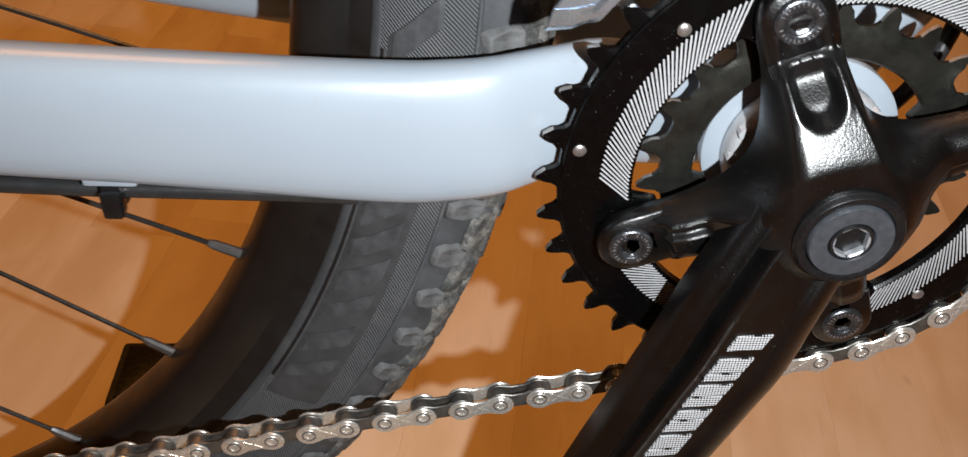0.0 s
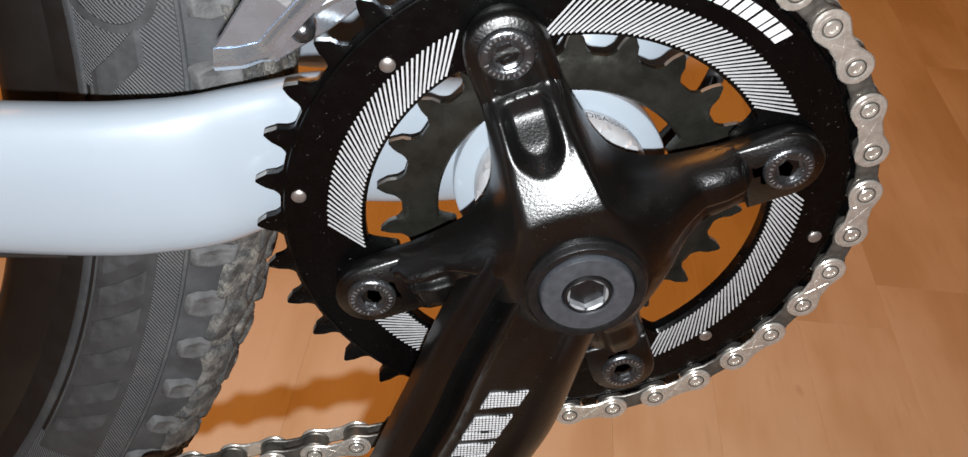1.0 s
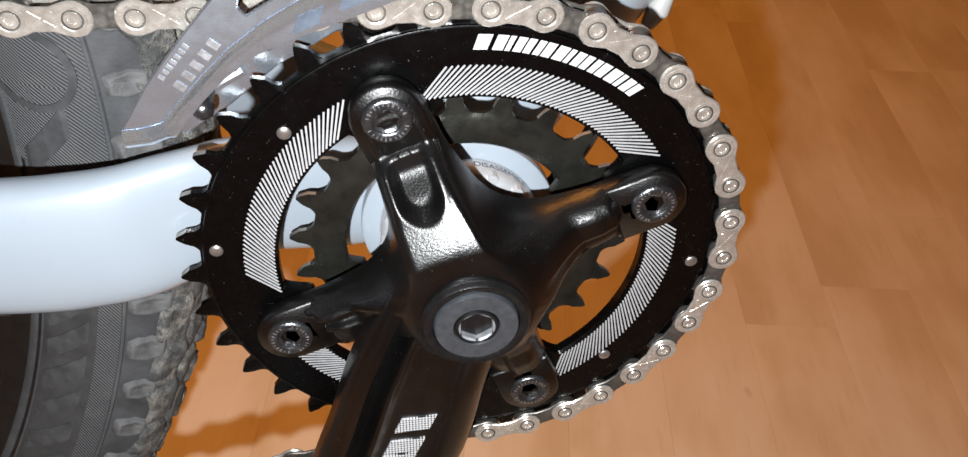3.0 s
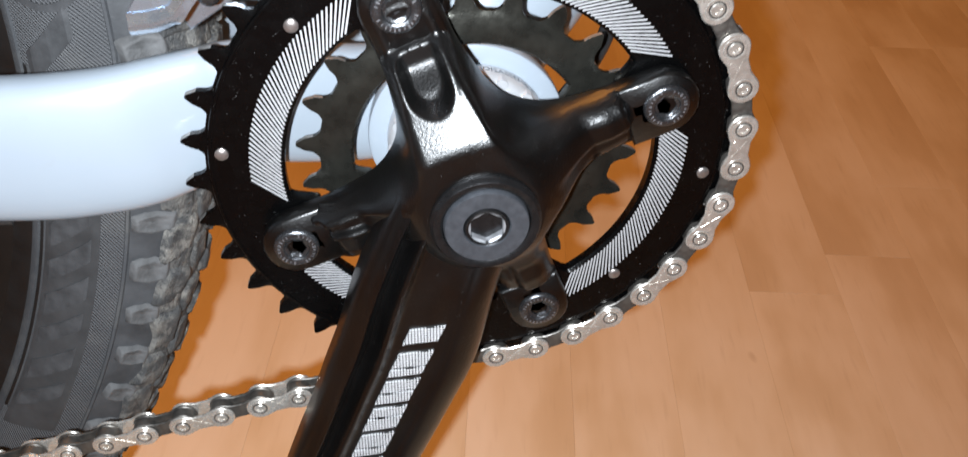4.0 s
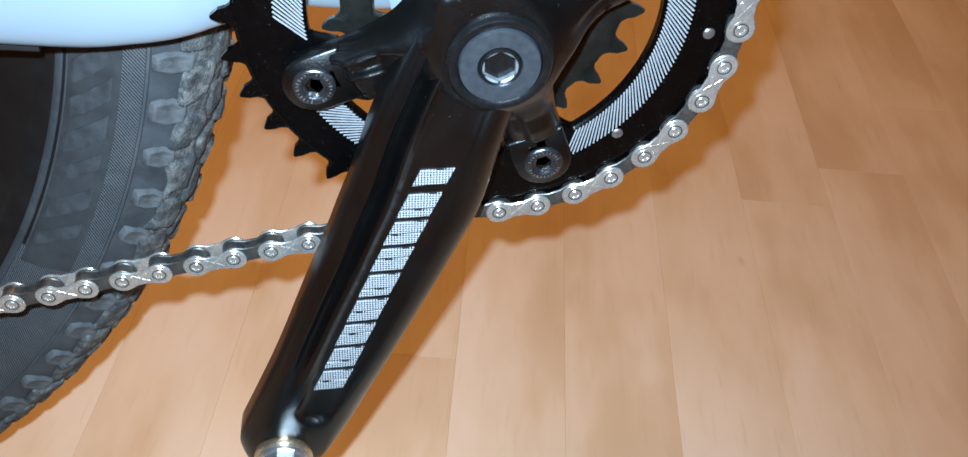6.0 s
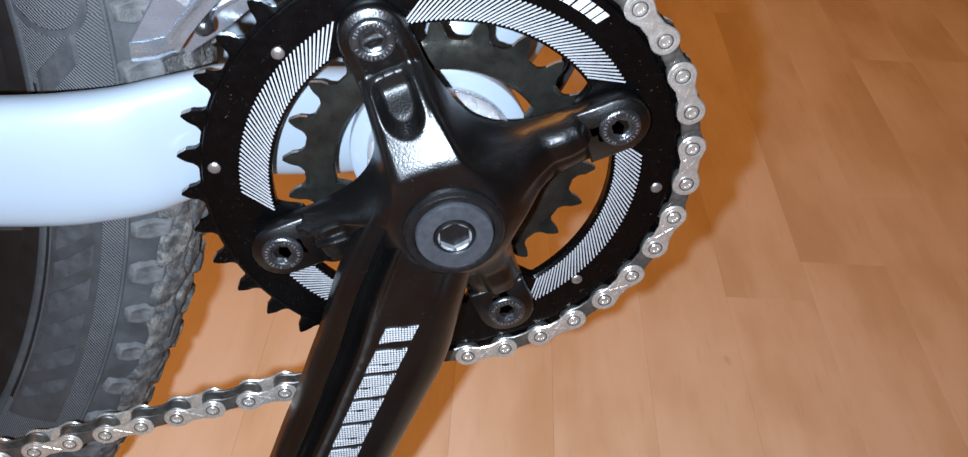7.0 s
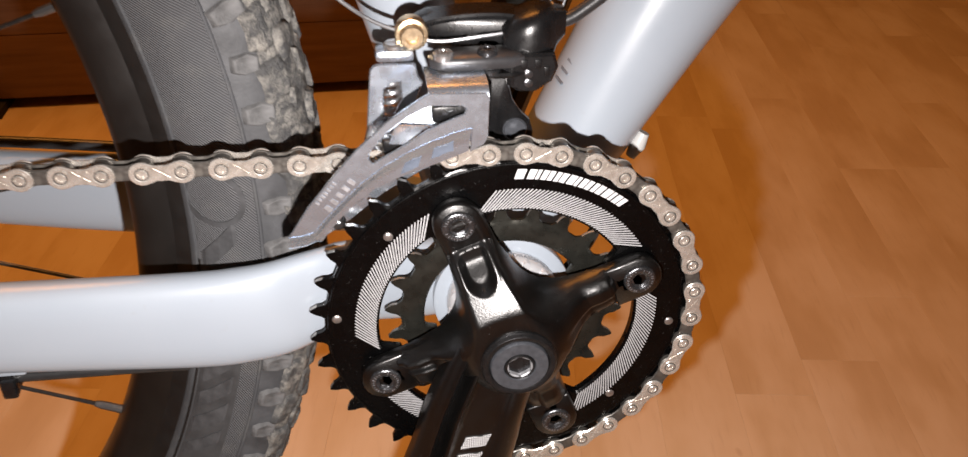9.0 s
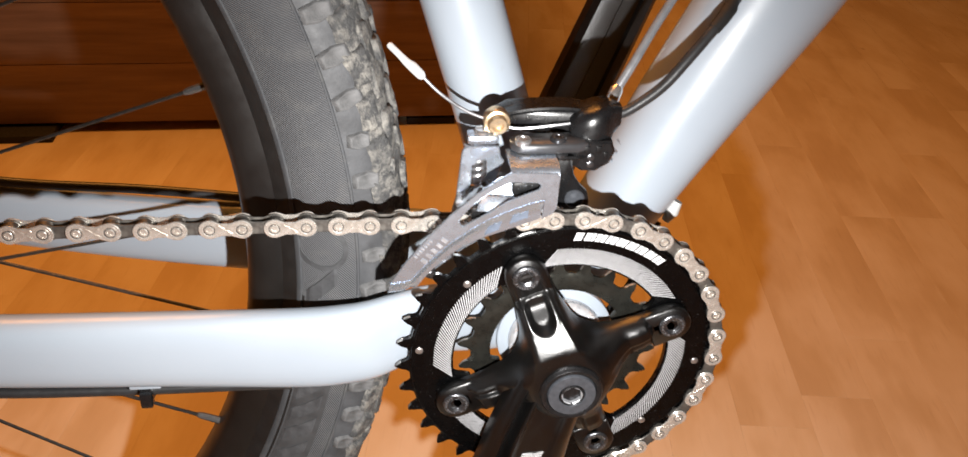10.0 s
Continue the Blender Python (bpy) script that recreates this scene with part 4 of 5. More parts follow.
def crank_mark(k, arm):
    """One plain dotted shape of the print along the crank: a leaning block with one or two slots."""
    u, v = crank_axes()
    s = 41.2 + k * 10.93
    mid = 0.3 + 3.0 * (s - 41) / 88
    half, lng = 4.3, (4.0 if k == 0 else 5.1)
    bm = bmesh.new()
    for d0, d1, r0, r1 in LOGO_BARS[0 if k == 0 else 1 + k % 3]:
        a0, a1, b0, b1 = -d0 / 2.0, -d1 / 2.0, 1 - 2 * r1, 1 - 2 * r0
        vs = []
        for y in (1.12, 2.2):
            ring = []
            for a, b in ((a0, b0), (a1, b0), (a1, b1), (a0, b1)):
                at = s + a * lng * 0.92 - b * 2.2
                p = u * at * MM + v * ((mid + b * half) * MM)
                ring.append(bm.verts.new(Vector((p.x, (crank_face(at) + y) * MM, p.z))))
            vs.append(ring)
        for i in range(4):
            bm.faces.new((vs[0][i], vs[0][(i + 1) % 4], vs[1][(i + 1) % 4], vs[1][i]))
        bm.faces.new(vs[0])
        bm.faces.new(vs[1][::-1])
    bmesh.ops.recalc_face_normals(bm, faces=bm.faces)
    part("logo_shape", bm, DOTS, arm, "plain dotted white logo shape", False)


def bolt_tab(a, g):
    """The squared pad that carries a chainring bolt."""
    bm = bmesh.new()
    ca, sa = math.cos(radians(a)), math.sin(radians(a))
    outline = [(41.2, -8.9), (52, -8.9)] + [(52 + 8.9 * math.cos(radians(t)), 8.9 * math.sin(radians(t))) for t in range(-75, 76, 15)] + [(52, 8.9), (41.2, 8.9)]
    slab(bm, [((u * ca - v * sa) * MM, (u * sa + v * ca) * MM) for u, v in outline], -4.0 * MM, 1.9 * MM, 0.8 * MM)
    part("bolt_tab", bm, FORGED, g, "", True, 50)


def socket(bm, r, flat, y0, y1, cx, cz, turn):
    """A hex socket sunk from a round mouth of radius r (mm; flat: half its width across flats)."""
    rings = []
    for rad, share, y in ((r, 0.0, y0), (flat, 1.0, y0 + 0.35), (flat * 0.97, 1.0, y1), (flat * 0.4, 1.0, y1 + 0.5)):
        ring = []
        for k in range(48):
            t = 7.5 * k
            corner = math.cos(radians((t + 30) % 60 - 30))
            q = rad / corner if share else rad
            ring.append(Vector((cx + q * MM * math.cos(radians(t + turn)), y * MM, cz + q * MM * math.sin(radians(t + turn)))))
        rings.append(ring)
    rows = loft(bm, rings, False)
    bm.faces.new(rows[-1])


def chainring_bolt(a, g):
    cx, cz = 52 * MM * math.cos(radians(a)), 52 * MM * math.sin(radians(a))
    bm = bmesh.new()
    lathe_y(bm, [(r * MM, y * MM) for r, y in ((6.1, -3.6), (6.1, -4.1), (5.95, -4.6), (5.6, -5.0), (5.1, -5.25), (4.4, -5.3), (3.8, -5.2), (3.4, -4.95), (3.2, -4.6))], cx, cz, 40, caps=False)
    socket(bm, 3.2, 2.35, -4.65, -3.2, cx, cz, a)
    bolt = part("chainring_bolt", bm, BOLT, g, "black chainring bolt with hex socket", True, 28)
    bm = bmesh.new()
    rnd = random.Random(int(a) + 500)
    for k in range(26):
        if k % 13 in (5, 6):
            continue
        t = radians(a + k * 360 / 26 + rnd.uniform(-2, 2))
        d, n = Vector((math.cos(t), 0, math.sin(t))), Vector((-math.sin(t), 0, math.cos(t)))
        c = Vector((cx, -5.33 * MM, cz)) + d * 4.65 * MM
        w, l = rnd.uniform(0.1, 0.24) * MM, rnd.uniform(0.2, 0.5) * MM
        loft(bm, [[c + d * l + n * w + e, c + d * l - n * w + e, c - d * l - n * w + e, c - d * l + n * w + e] for e in (Vector(), mm(0, 0.25, 0))])
    part("bolt_lettering", bm, BOLT_MARK, bolt, "worn lettering marks", False)


# ---- chain ----


def link_outline(r, waist, half=6.35, n=12):
    pts = arc(half, 0, r, -115, 115, n) + [(2.0, waist), (-2.0, waist)] + arc(-half, 0, r, 65, 295, n) + [(-2.0, -waist), (2.0, -waist)]
    return [(x * MM, z * MM) for x, z in pts]


def make_links():
    outer, inner = bmesh.new(), bmesh.new()
    for s in (-1, 1):
        f, b = (-3.45, -2.45) if s < 0 else (2.45, 3.45)
        slab(outer, link_outline(4.25, 2.9), f * MM, b * MM, 0.32 * MM)
        f, b = (-2.3, -1.35) if s < 0 else (1.35, 2.3)
        slab(inner, link_outline(4.1, 2.8), f * MM, b * MM, 0.25 * MM)
    for x in (-6.35, 6.35):
        lathe_y(outer, [(0.85 * MM, -3.5 * MM), (1.05 * MM, -3.84 * MM), (1.6 * MM, -3.84 * MM), (1.9 * MM, -3.55 * MM), (1.9 * MM, 3.4 * MM), (1.6 * MM, 3.8 * MM), (0.8 * MM, 3.9 * MM)], x * MM, 0, 16)
        lathe_y(outer, [(3.2 * MM, -3.4 * MM), (3.0 * MM, -3.62 * MM), (2.6 * MM, -3.62 * MM), (2.3 * MM, -3.4 * MM)], x * MM, 0, 18)
        # dark ring round the pin: the groove's darkness is put into its colour
        lathe_y(outer, [(2.36 * MM, -3.40 * MM), (2.3 * MM, -3.53 * MM), (1.94 * MM, -3.53 * MM), (1.9 * MM, -3.4 * MM)], x * MM, 0, 18, 1, False)
        lathe_y(inner, [(3.8 * MM, -1.3 * MM), (3.85 * MM, 0), (3.8 * MM, 1.3 * MM)], x * MM, 0, 16)
    for turn, top in ((36, -3.62), (-36, -3.58)):
        c, s = math.cos(radians(turn)), math.sin(radians(turn))
        pts = [(3.1, 0.30), (3.1, -0.30), (-3.1, -0.30), (-3.1, 0.30)]
        loft(outer, [[mm(x * c - z * s, y, x * s + z * c) for x, z in pts] for y in (top, -3.3)])
    made = []
    for bm, mat in ((outer, LINK_OUTER), (inner, LINK_INNER)):
        bmesh.ops.recalc_face_normals(bm, faces=bm.faces)
        me = bpy.data.meshes.new("chain_link")
        for f in bm.faces:
            f.smooth = True
        for e in bm.edges:
            if len(e.link_faces) == 2 and e.calc_face_angle(0.0) > radians(40):
                e.smooth = False
        bm.to_mesh(me)
        bm.free()
        me.materials.append(mat)
        me.materials.append(LINK_INNER)
        made.append(me)
    return made


def build_chain(g):
    outer, inner = make_links()
    pitch, r = 12.7, 72.9
    low = math.atan(0.245)
    # over the ring from the lower run to the upper one
    first = 270 - math.degrees(low) - 360     # lower tangent
    angles = [PIN0 + 10 * k for k in range(-12, 10)]
    angles = [a for a in angles if first + 1 <= a <= 92]
    ring = [(r * math.cos(radians(a)), TOOTH_Y / MM, r * math.sin(radians(a))) for a in angles]
    lower, upper = [], []
    x, y, z = ring[0]
    for k in range(1, 31):
        lower.append((x - k * pitch * math.cos(low), y + 0.9 * (1 - math.exp(-k / 6)), z - k * pitch * math.sin(low)))
    x, y, z = ring[-1]
    for k in range(1, 36):
        bob = 0.25 * math.sin(k * 1.7)
        upper.append((x - k * pitch * 0.99995, y + 0.055 * k, z + 0.085 * k + bob * 0.4))
    pins = lower[::-1] + ring + upper
    # an outer link spans the pins at PIN0 + 10 and PIN0 + 20 degrees on the ring
    parity = (len(lower) + angles.index(PIN0 + 10)) % 2
    for i, (p, q) in enumerate(zip(pins, pins[1:])):
        a, b = mm(*p), mm(*q)
        d = b - a
        kind = i % 2 == parity
        # keep the plates upright in the bicycle's plane
        ang = math.atan2(d.z, d.x)
        m = Matrix.Translation((a + b) / 2) @ Matrix.Rotation(-ang, 4, "Y") @ Matrix.Rotation(math.atan2(d.y, math.hypot(d.x, d.z)), 4, "Z")
        place_part("outer_link" if kind else "inner_link", outer if kind else inner, g, "", m)


# ---- wheel ----
AXLE = (-421.1, 43.7)
TYRE_PROFILE = [(294.5, 13.6), (297.5, 16.4), (303.6, 20.4), (306.6, 22.6), (314, 26.4), (322, 28.8), (330, 29.4), (337.2, 28.2), (342.6, 26.2), (347.6, 21.6), (351.2, 13.4), (352.8, 6), (353.2, 0)]


def on_wheel(r, deg, y):
    """A place on the wheel: radius in mm, degrees up from straight ahead, mm to the viewer's side of the middle plane."""
    a = radians(deg)
    return mm(AXLE[0] + r * math.cos(a), 53 - y, AXLE[1] + r * math.sin(a))


def build_wheel(g):
    seg = 240
    # tyre
    bm = bmesh.new()
    full = TYRE_PROFILE + [(r, -y) for r, y in TYRE_PROFILE[-2::-1]]
    uv = bm.loops.layers.uv.new("rib")
    rows = [[bm.verts.new(on_wheel(r, 360 * i / seg, y)) for r, y in full] for i in range(seg)]
    along = [0.0]
    for (r, y), (r2, y2) in zip(full, full[1:]):
        along.append(along[-1] + math.hypot(r2 - r, y2 - y))
    for i in range(seg):
        a, b = rows[i], rows[(i + 1) % seg]
        for k in range(len(full) - 1):
            f = bm.faces.new((a[k], a[k + 1], b[k + 1], b[k]))
            at = (360.0 * i / seg + 180) % 360 - 180
            f.material_index = 1 if k < 2 or (k == 2 and -30.8 < at < -5.3) or k > len(full) - 4 else (3 if 8 <= k <= len(full) - 10 else 2 if 6 <= k <= len(full) - 8 else 0)
            ribbed = 2 <= k <= 5 and not (-30.8 < at < -5.3 and k < 5)
            for loop, (n, q) in zip(f.loops, ((i, k), (i, k + 1), (i + 1, k + 1), (i + 1, k))):
                loop[uv].uv = (n * 2.1 + along[q] * 0.24, along[q] * 0.01) if ribbed else (0.0, 0.0)
    tyre = part("tyre", bm, (TYRE, TYRE_INNER, TREAD_BASE, KNOB), g, "black tyre with ribbed dusty sidewall")
    # raised line at the bead, wide plain shapes where the maker's name is moulded
    bm = bmesh.new()
    loft(bm, [[on_wheel(r, 360 * i / seg, y) for r, y in ((302.8, 19.6), (303.4, 21.3), (305.0, 22.4), (305.8, 21.6))] for i in range(seg + 1)], False)
    part("bead_line", bm, TYRE, tyre)
    bm = bmesh.new()
    on_side(bm, -30.6, -8.7, 306.0, 324.5, 1.5, 0.35, 10, 60)
    part("moulded_panel", bm, TYRE_PANEL, tyre, "smooth darker sidewall panel")
    bm = bmesh.new()
    loft(bm, [[on_wheel(r, 360 * i / seg, sidewall(r) + y) for r, y in ((330.0, -0.3), (330.4, 0.6), (331.2, 0.7), (331.8, -0.3))] for i in range(seg + 1)], False)
    part("shoulder_line", bm, TYRE, tyre)
    for deg, kind in ((-10.8, 1), (-13.7, 2), (-16.4, 0), (-19.0, 2), (-21.8, 1), (-24.6, 2), (-27.6, 1), (-3.1, 2), (-6.6, 3)):
        tyre_mark(deg, kind, tyre)
    bm = bmesh.new()
    rings = []
    for rad in (12.0, 9.8):
        for lift in (-0.4, 0.5):
            ring = []
            for k in range(36):
                t = 2 * math.pi * k / 36
                r = 315 + rad * math.sin(t)
                ring.append(on_wheel(r, 0.8 + math.degrees(rad * math.cos(t) / 317), sidewall(r) + lift))
            rings.append(ring)
    loft(bm, [rings[0], rings[1], rings[3], rings[2]], False)
    part("moulded_ring", bm, TYRE_MARK, tyre, "plain moulded ring mark")
    # rim
    bm = bmesh.new()
    prof = [(294.5, 15.8), (297, 15.6), (297, 13.8), (292.5, 13.4), (287.5, 12.6), (284.5, 10), (283, 6), (282.5, 0), (283, -6), (284.5, -10), (287.5, -12.6), (292.5, -13.4), (297, -13.8), (297, -15.6), (294.5, -15.8), (289.5, -15.6), (284.5, -14.4), (281.5, -11.5), (280, -6.5), (279.5, 0), (280, 6.5), (281.5, 11.5), (284.5, 14.4), (289.5, 15.6)]
    loft(bm, [[on_wheel(r, 360 * i / seg, y) for r, y in prof] for i in range(seg + 1)], False)
    part("rim", bm, RIM, g, "black aluminium rim")
    # hub
    bm = bmesh.new()
    lathe_y(bm, [(6 * MM, -10 * MM), (10 * MM, -8 * MM), (12 * MM, 12 * MM), (28 * MM, 24 * MM), (28 * MM, 28 * MM), (14 * MM, 32 * MM), (13 * MM, 70 * MM), (28 * MM, 76 * MM), (28 * MM, 80 * MM), (12 * MM, 86 * MM), (10 * MM, 112 * MM), (6 * MM, 114 * MM)], AXLE[0] * MM, AXLE[1] * MM, 40)
    part("hub", bm, RIM, g, "black rear hub")
    # 28 spokes
    for k in range(28):
        deg = 360 * k / 28 + SPOKE0
        near = k % 2 == 0
        cross = -34 if (k // 2) % 2 == 0 else 34
        y = 27 if near else -25
        hub = on_wheel(27, deg + cross * 1.9, y)
        end = on_wheel(280, deg, 2.5 if near else -2.5)
        d = (hub - end).normalized()
        bm = bmesh.new()
        tube(bm, [end + d * 8 * MM, end + d * 20 * MM, hub], [0.95 * MM, 0.85 * MM, 0.85 * MM], 8)
        part("spoke", bm, SPOKE, g)
        bm = bmesh.new()
        tube(bm, [end - d * 1 * MM, end + d * 1.5 * MM, end + d * 9.5 * MM, end + d * 12 * MM], [2.3 * MM, 1.9 * MM, 1.75 * MM, 1.2 * MM], 8)
        part("spoke_nipple", bm, NIPPLE, g)
    build_tread(g)


SPOKE0 = 1.6


def sidewall(r):
    """How far the sidewall stands out at a radius (mm)."""
    return next(a[1] + (b[1] - a[1]) * (r - a[0]) / (b[0] - a[0]) for a, b in zip(TYRE_PROFILE, TYRE_PROFILE[1:]) if a[0] <= r <= b[0])


def on_side(bm, deg0, deg1, r0, r1, lean, lift, steps=6, across=3):
    """A raised patch that follows the sidewall, leaning by some degrees from its inner to its outer edge."""
    rows = []
    for k in range(steps + 1):
        f = k / steps
        rr = r0 + (r1 - r0) * f
        ring = []
        for q in range(across + 3):
            g = min(1.0, max(0.0, (q - 1) / across))
            up = -0.5 if q in (0, across + 2) or k in (0, steps) else lift
            ring.append(on_wheel(rr, deg0 + (deg1 - deg0) * g + lean * (rr - 315) / 16, sidewall(rr) + up))
        rows.append(ring)
    loft(bm, rows, False, False)


def tyre_mark(deg, kind, tyre):
    """A raised, plain leaning shape of a few broad strokes on the sidewall."""
    bm = bmesh.new()
    lean, lo, hi = 3.4, 306.2, 323.0
    strokes = {0: [(-0.95, 0.6, 0, 1)], 1: [(-0.95, 0.35, 0, 1)], 2: [(-0.95, 0.75, 0, 1)], 3: [(-0.4, 0.3, 0, 1)]}[kind]
    for a, b, f, g in strokes:
        on_side(bm, deg - b, deg - a, lo + (hi - lo) * f, lo + (hi - lo) * g, lean, 0.75)
    part("moulded_mark", bm, TYRE_MARK, tyre, "plain moulded mark", False)


def knob_bmesh(bm, m, half_a, half_b, high, rnd, n=16):
    """A tapered, scuffed rubber block with softened edges: its base at m."""
    rows = []
    skew = [rnd.uniform(0.84, 1.08) for _ in range(n)]
    cut, tilt = rnd.uniform(0, 6.28), rnd.uniform(-0.3, 0.3)
    for s, hgt in ((1.3, -1.5), (1.12, high * 0.25), (1.04, high * 0.7), (0.96, high * 0.93), (0.86, high), (0.35, high * 1.02)):
        ring = []
        for k in range(n):
            t = 2 * math.pi * k / n
            a = math.copysign(abs(math.cos(t)) ** 0.4, math.cos(t)) * skew[k]
            b = math.copysign(abs(math.sin(t)) ** 0.4, math.sin(t)) * skew[k]
            notch = 1.0 - 0.34 * max(0.0, math.cos(t - cut)) ** 6
            up = hgt * (1 + tilt * a) * rnd.uniform(0.84, 1.08) * notch if hgt > 0 else hgt
            ring.append(m @ mm(a * half_a * s * notch * rnd.uniform(0.97, 1.03), b * half_b * s * notch * rnd.uniform(0.97, 1.03), up))
        rows.append(ring)
    loft(bm, rows)


def side_knob(bm, half_a, half_b, high, rnd):
    """A low six-sided block with a dished top."""
    corners = [(-0.75, -1.0), (0.6, -1.0), (1.0, -0.15), (0.7, 1.0), (-0.6, 1.0), (-1.0, 0.1)]
    rows = []
    for s, hgt in ((1.3, -1.2), (1.1, high * 0.5), (1.0, high), (0.86, high), (0.72, high * 0.62), (0.3, high * 0.62)):
        ring = []
        for i, (a, b) in enumerate(corners):
            c, d = corners[(i + 1) % 6]
            for f in (0.06, 0.5, 0.94):
                ring.append(mm((a + (c - a) * f) * half_a * s * rnd.uniform(0.97, 1.03), (b + (d - b) * f) * half_b * s * rnd.uniform(0.97, 1.03), hgt * (rnd.uniform(0.9, 1.08) if hgt > 0 else 1)))
        rows.append(ring)
    loft(bm, rows)


# rows of blocks over the tyre: radius, side, lean, kind and share of a pitch
TREAD_ROWS = ((338.3, 28.2, 68, 0, 0.02), (345.4, 24.0, 44, 1, 0.56), (350.6, 14.6, 18, 2, 0.06), (353.0, 4.6, 5, 3, 0.54), (352.8, -6.0, -6, 3, 0.0), (348.4, -20.0, -34, 1, 0.5), (339.2, -27.8, -64, 0, 0.0))
KNOB_SIZES = ((3.9, 4.6, 1.15), (6.6, 5.2, 1.4), (6.0, 4.8, 1.6), (6.0, 4.4, 1.9))


def build_tread(g):
    rnd = random.Random(11)
    kinds = []
    for half_a, half_b, high in KNOB_SIZES:
        for _ in range(8):
            b = bmesh.new()
            if kinds[7:]:
                knob_bmesh(b, Matrix(), half_a, half_b, high, rnd)
            else:
                side_knob(b, half_a, half_b, high, rnd)
            bmesh.ops.recalc_face_normals(b, faces=b.faces)
            me = bpy.data.meshes.new("tread_knob")
            for f in b.faces:
                f.smooth = True
            for e in b.edges:
                if len(e.link_faces) == 2 and e.calc_face_angle(0.0) > radians(75):
                    e.smooth = False
            b.to_mesh(me)
            b.free()
            me.materials.append(SIDE_KNOB if not kinds[7:] else KNOB)
            kinds.append(me)
    rest = bmesh.new()
    count = 113
    for i in range(count):
        for row, (r, y, lean, kind, shift) in enumerate(TREAD_ROWS):
            deg = (i + shift) * 360 / count
            a = radians(deg)
            out = Vector((math.cos(a), 0, math.sin(a)))
            side = Vector((0, -1, 0))
            t = radians(lean)
            n = out * math.cos(t) + side * math.sin(t)
            w = side * math.cos(t) - out * math.sin(t)
            f = w.cross(n)
            m = Matrix((f, w, n)).transposed().to_4x4()
            m.translation = on_wheel(r, deg, y)
            wrapped = (deg + 180) % 360 - 180
            if -64 < wrapped < 50 and row < 4:
                place_part("tread_knob", kinds[kind * 8 + rnd.randrange(8)], g, "", m @ Matrix.Rotation(radians(rnd.uniform(-13, 13)), 4, "Z") @ Matrix.Diagonal((rnd.uniform(0.82, 1.14), rnd.uniform(0.85, 1.12), rnd.uniform(0.6, 1.15), 1)))
            else:
                knob_bmesh(rest, m, *KNOB_SIZES[kind], rnd, 8)
    ob = part("tread", rest, KNOB, g, smooth=False)
    ob["kind"] = "stuff"


# ---- front derailleur ----


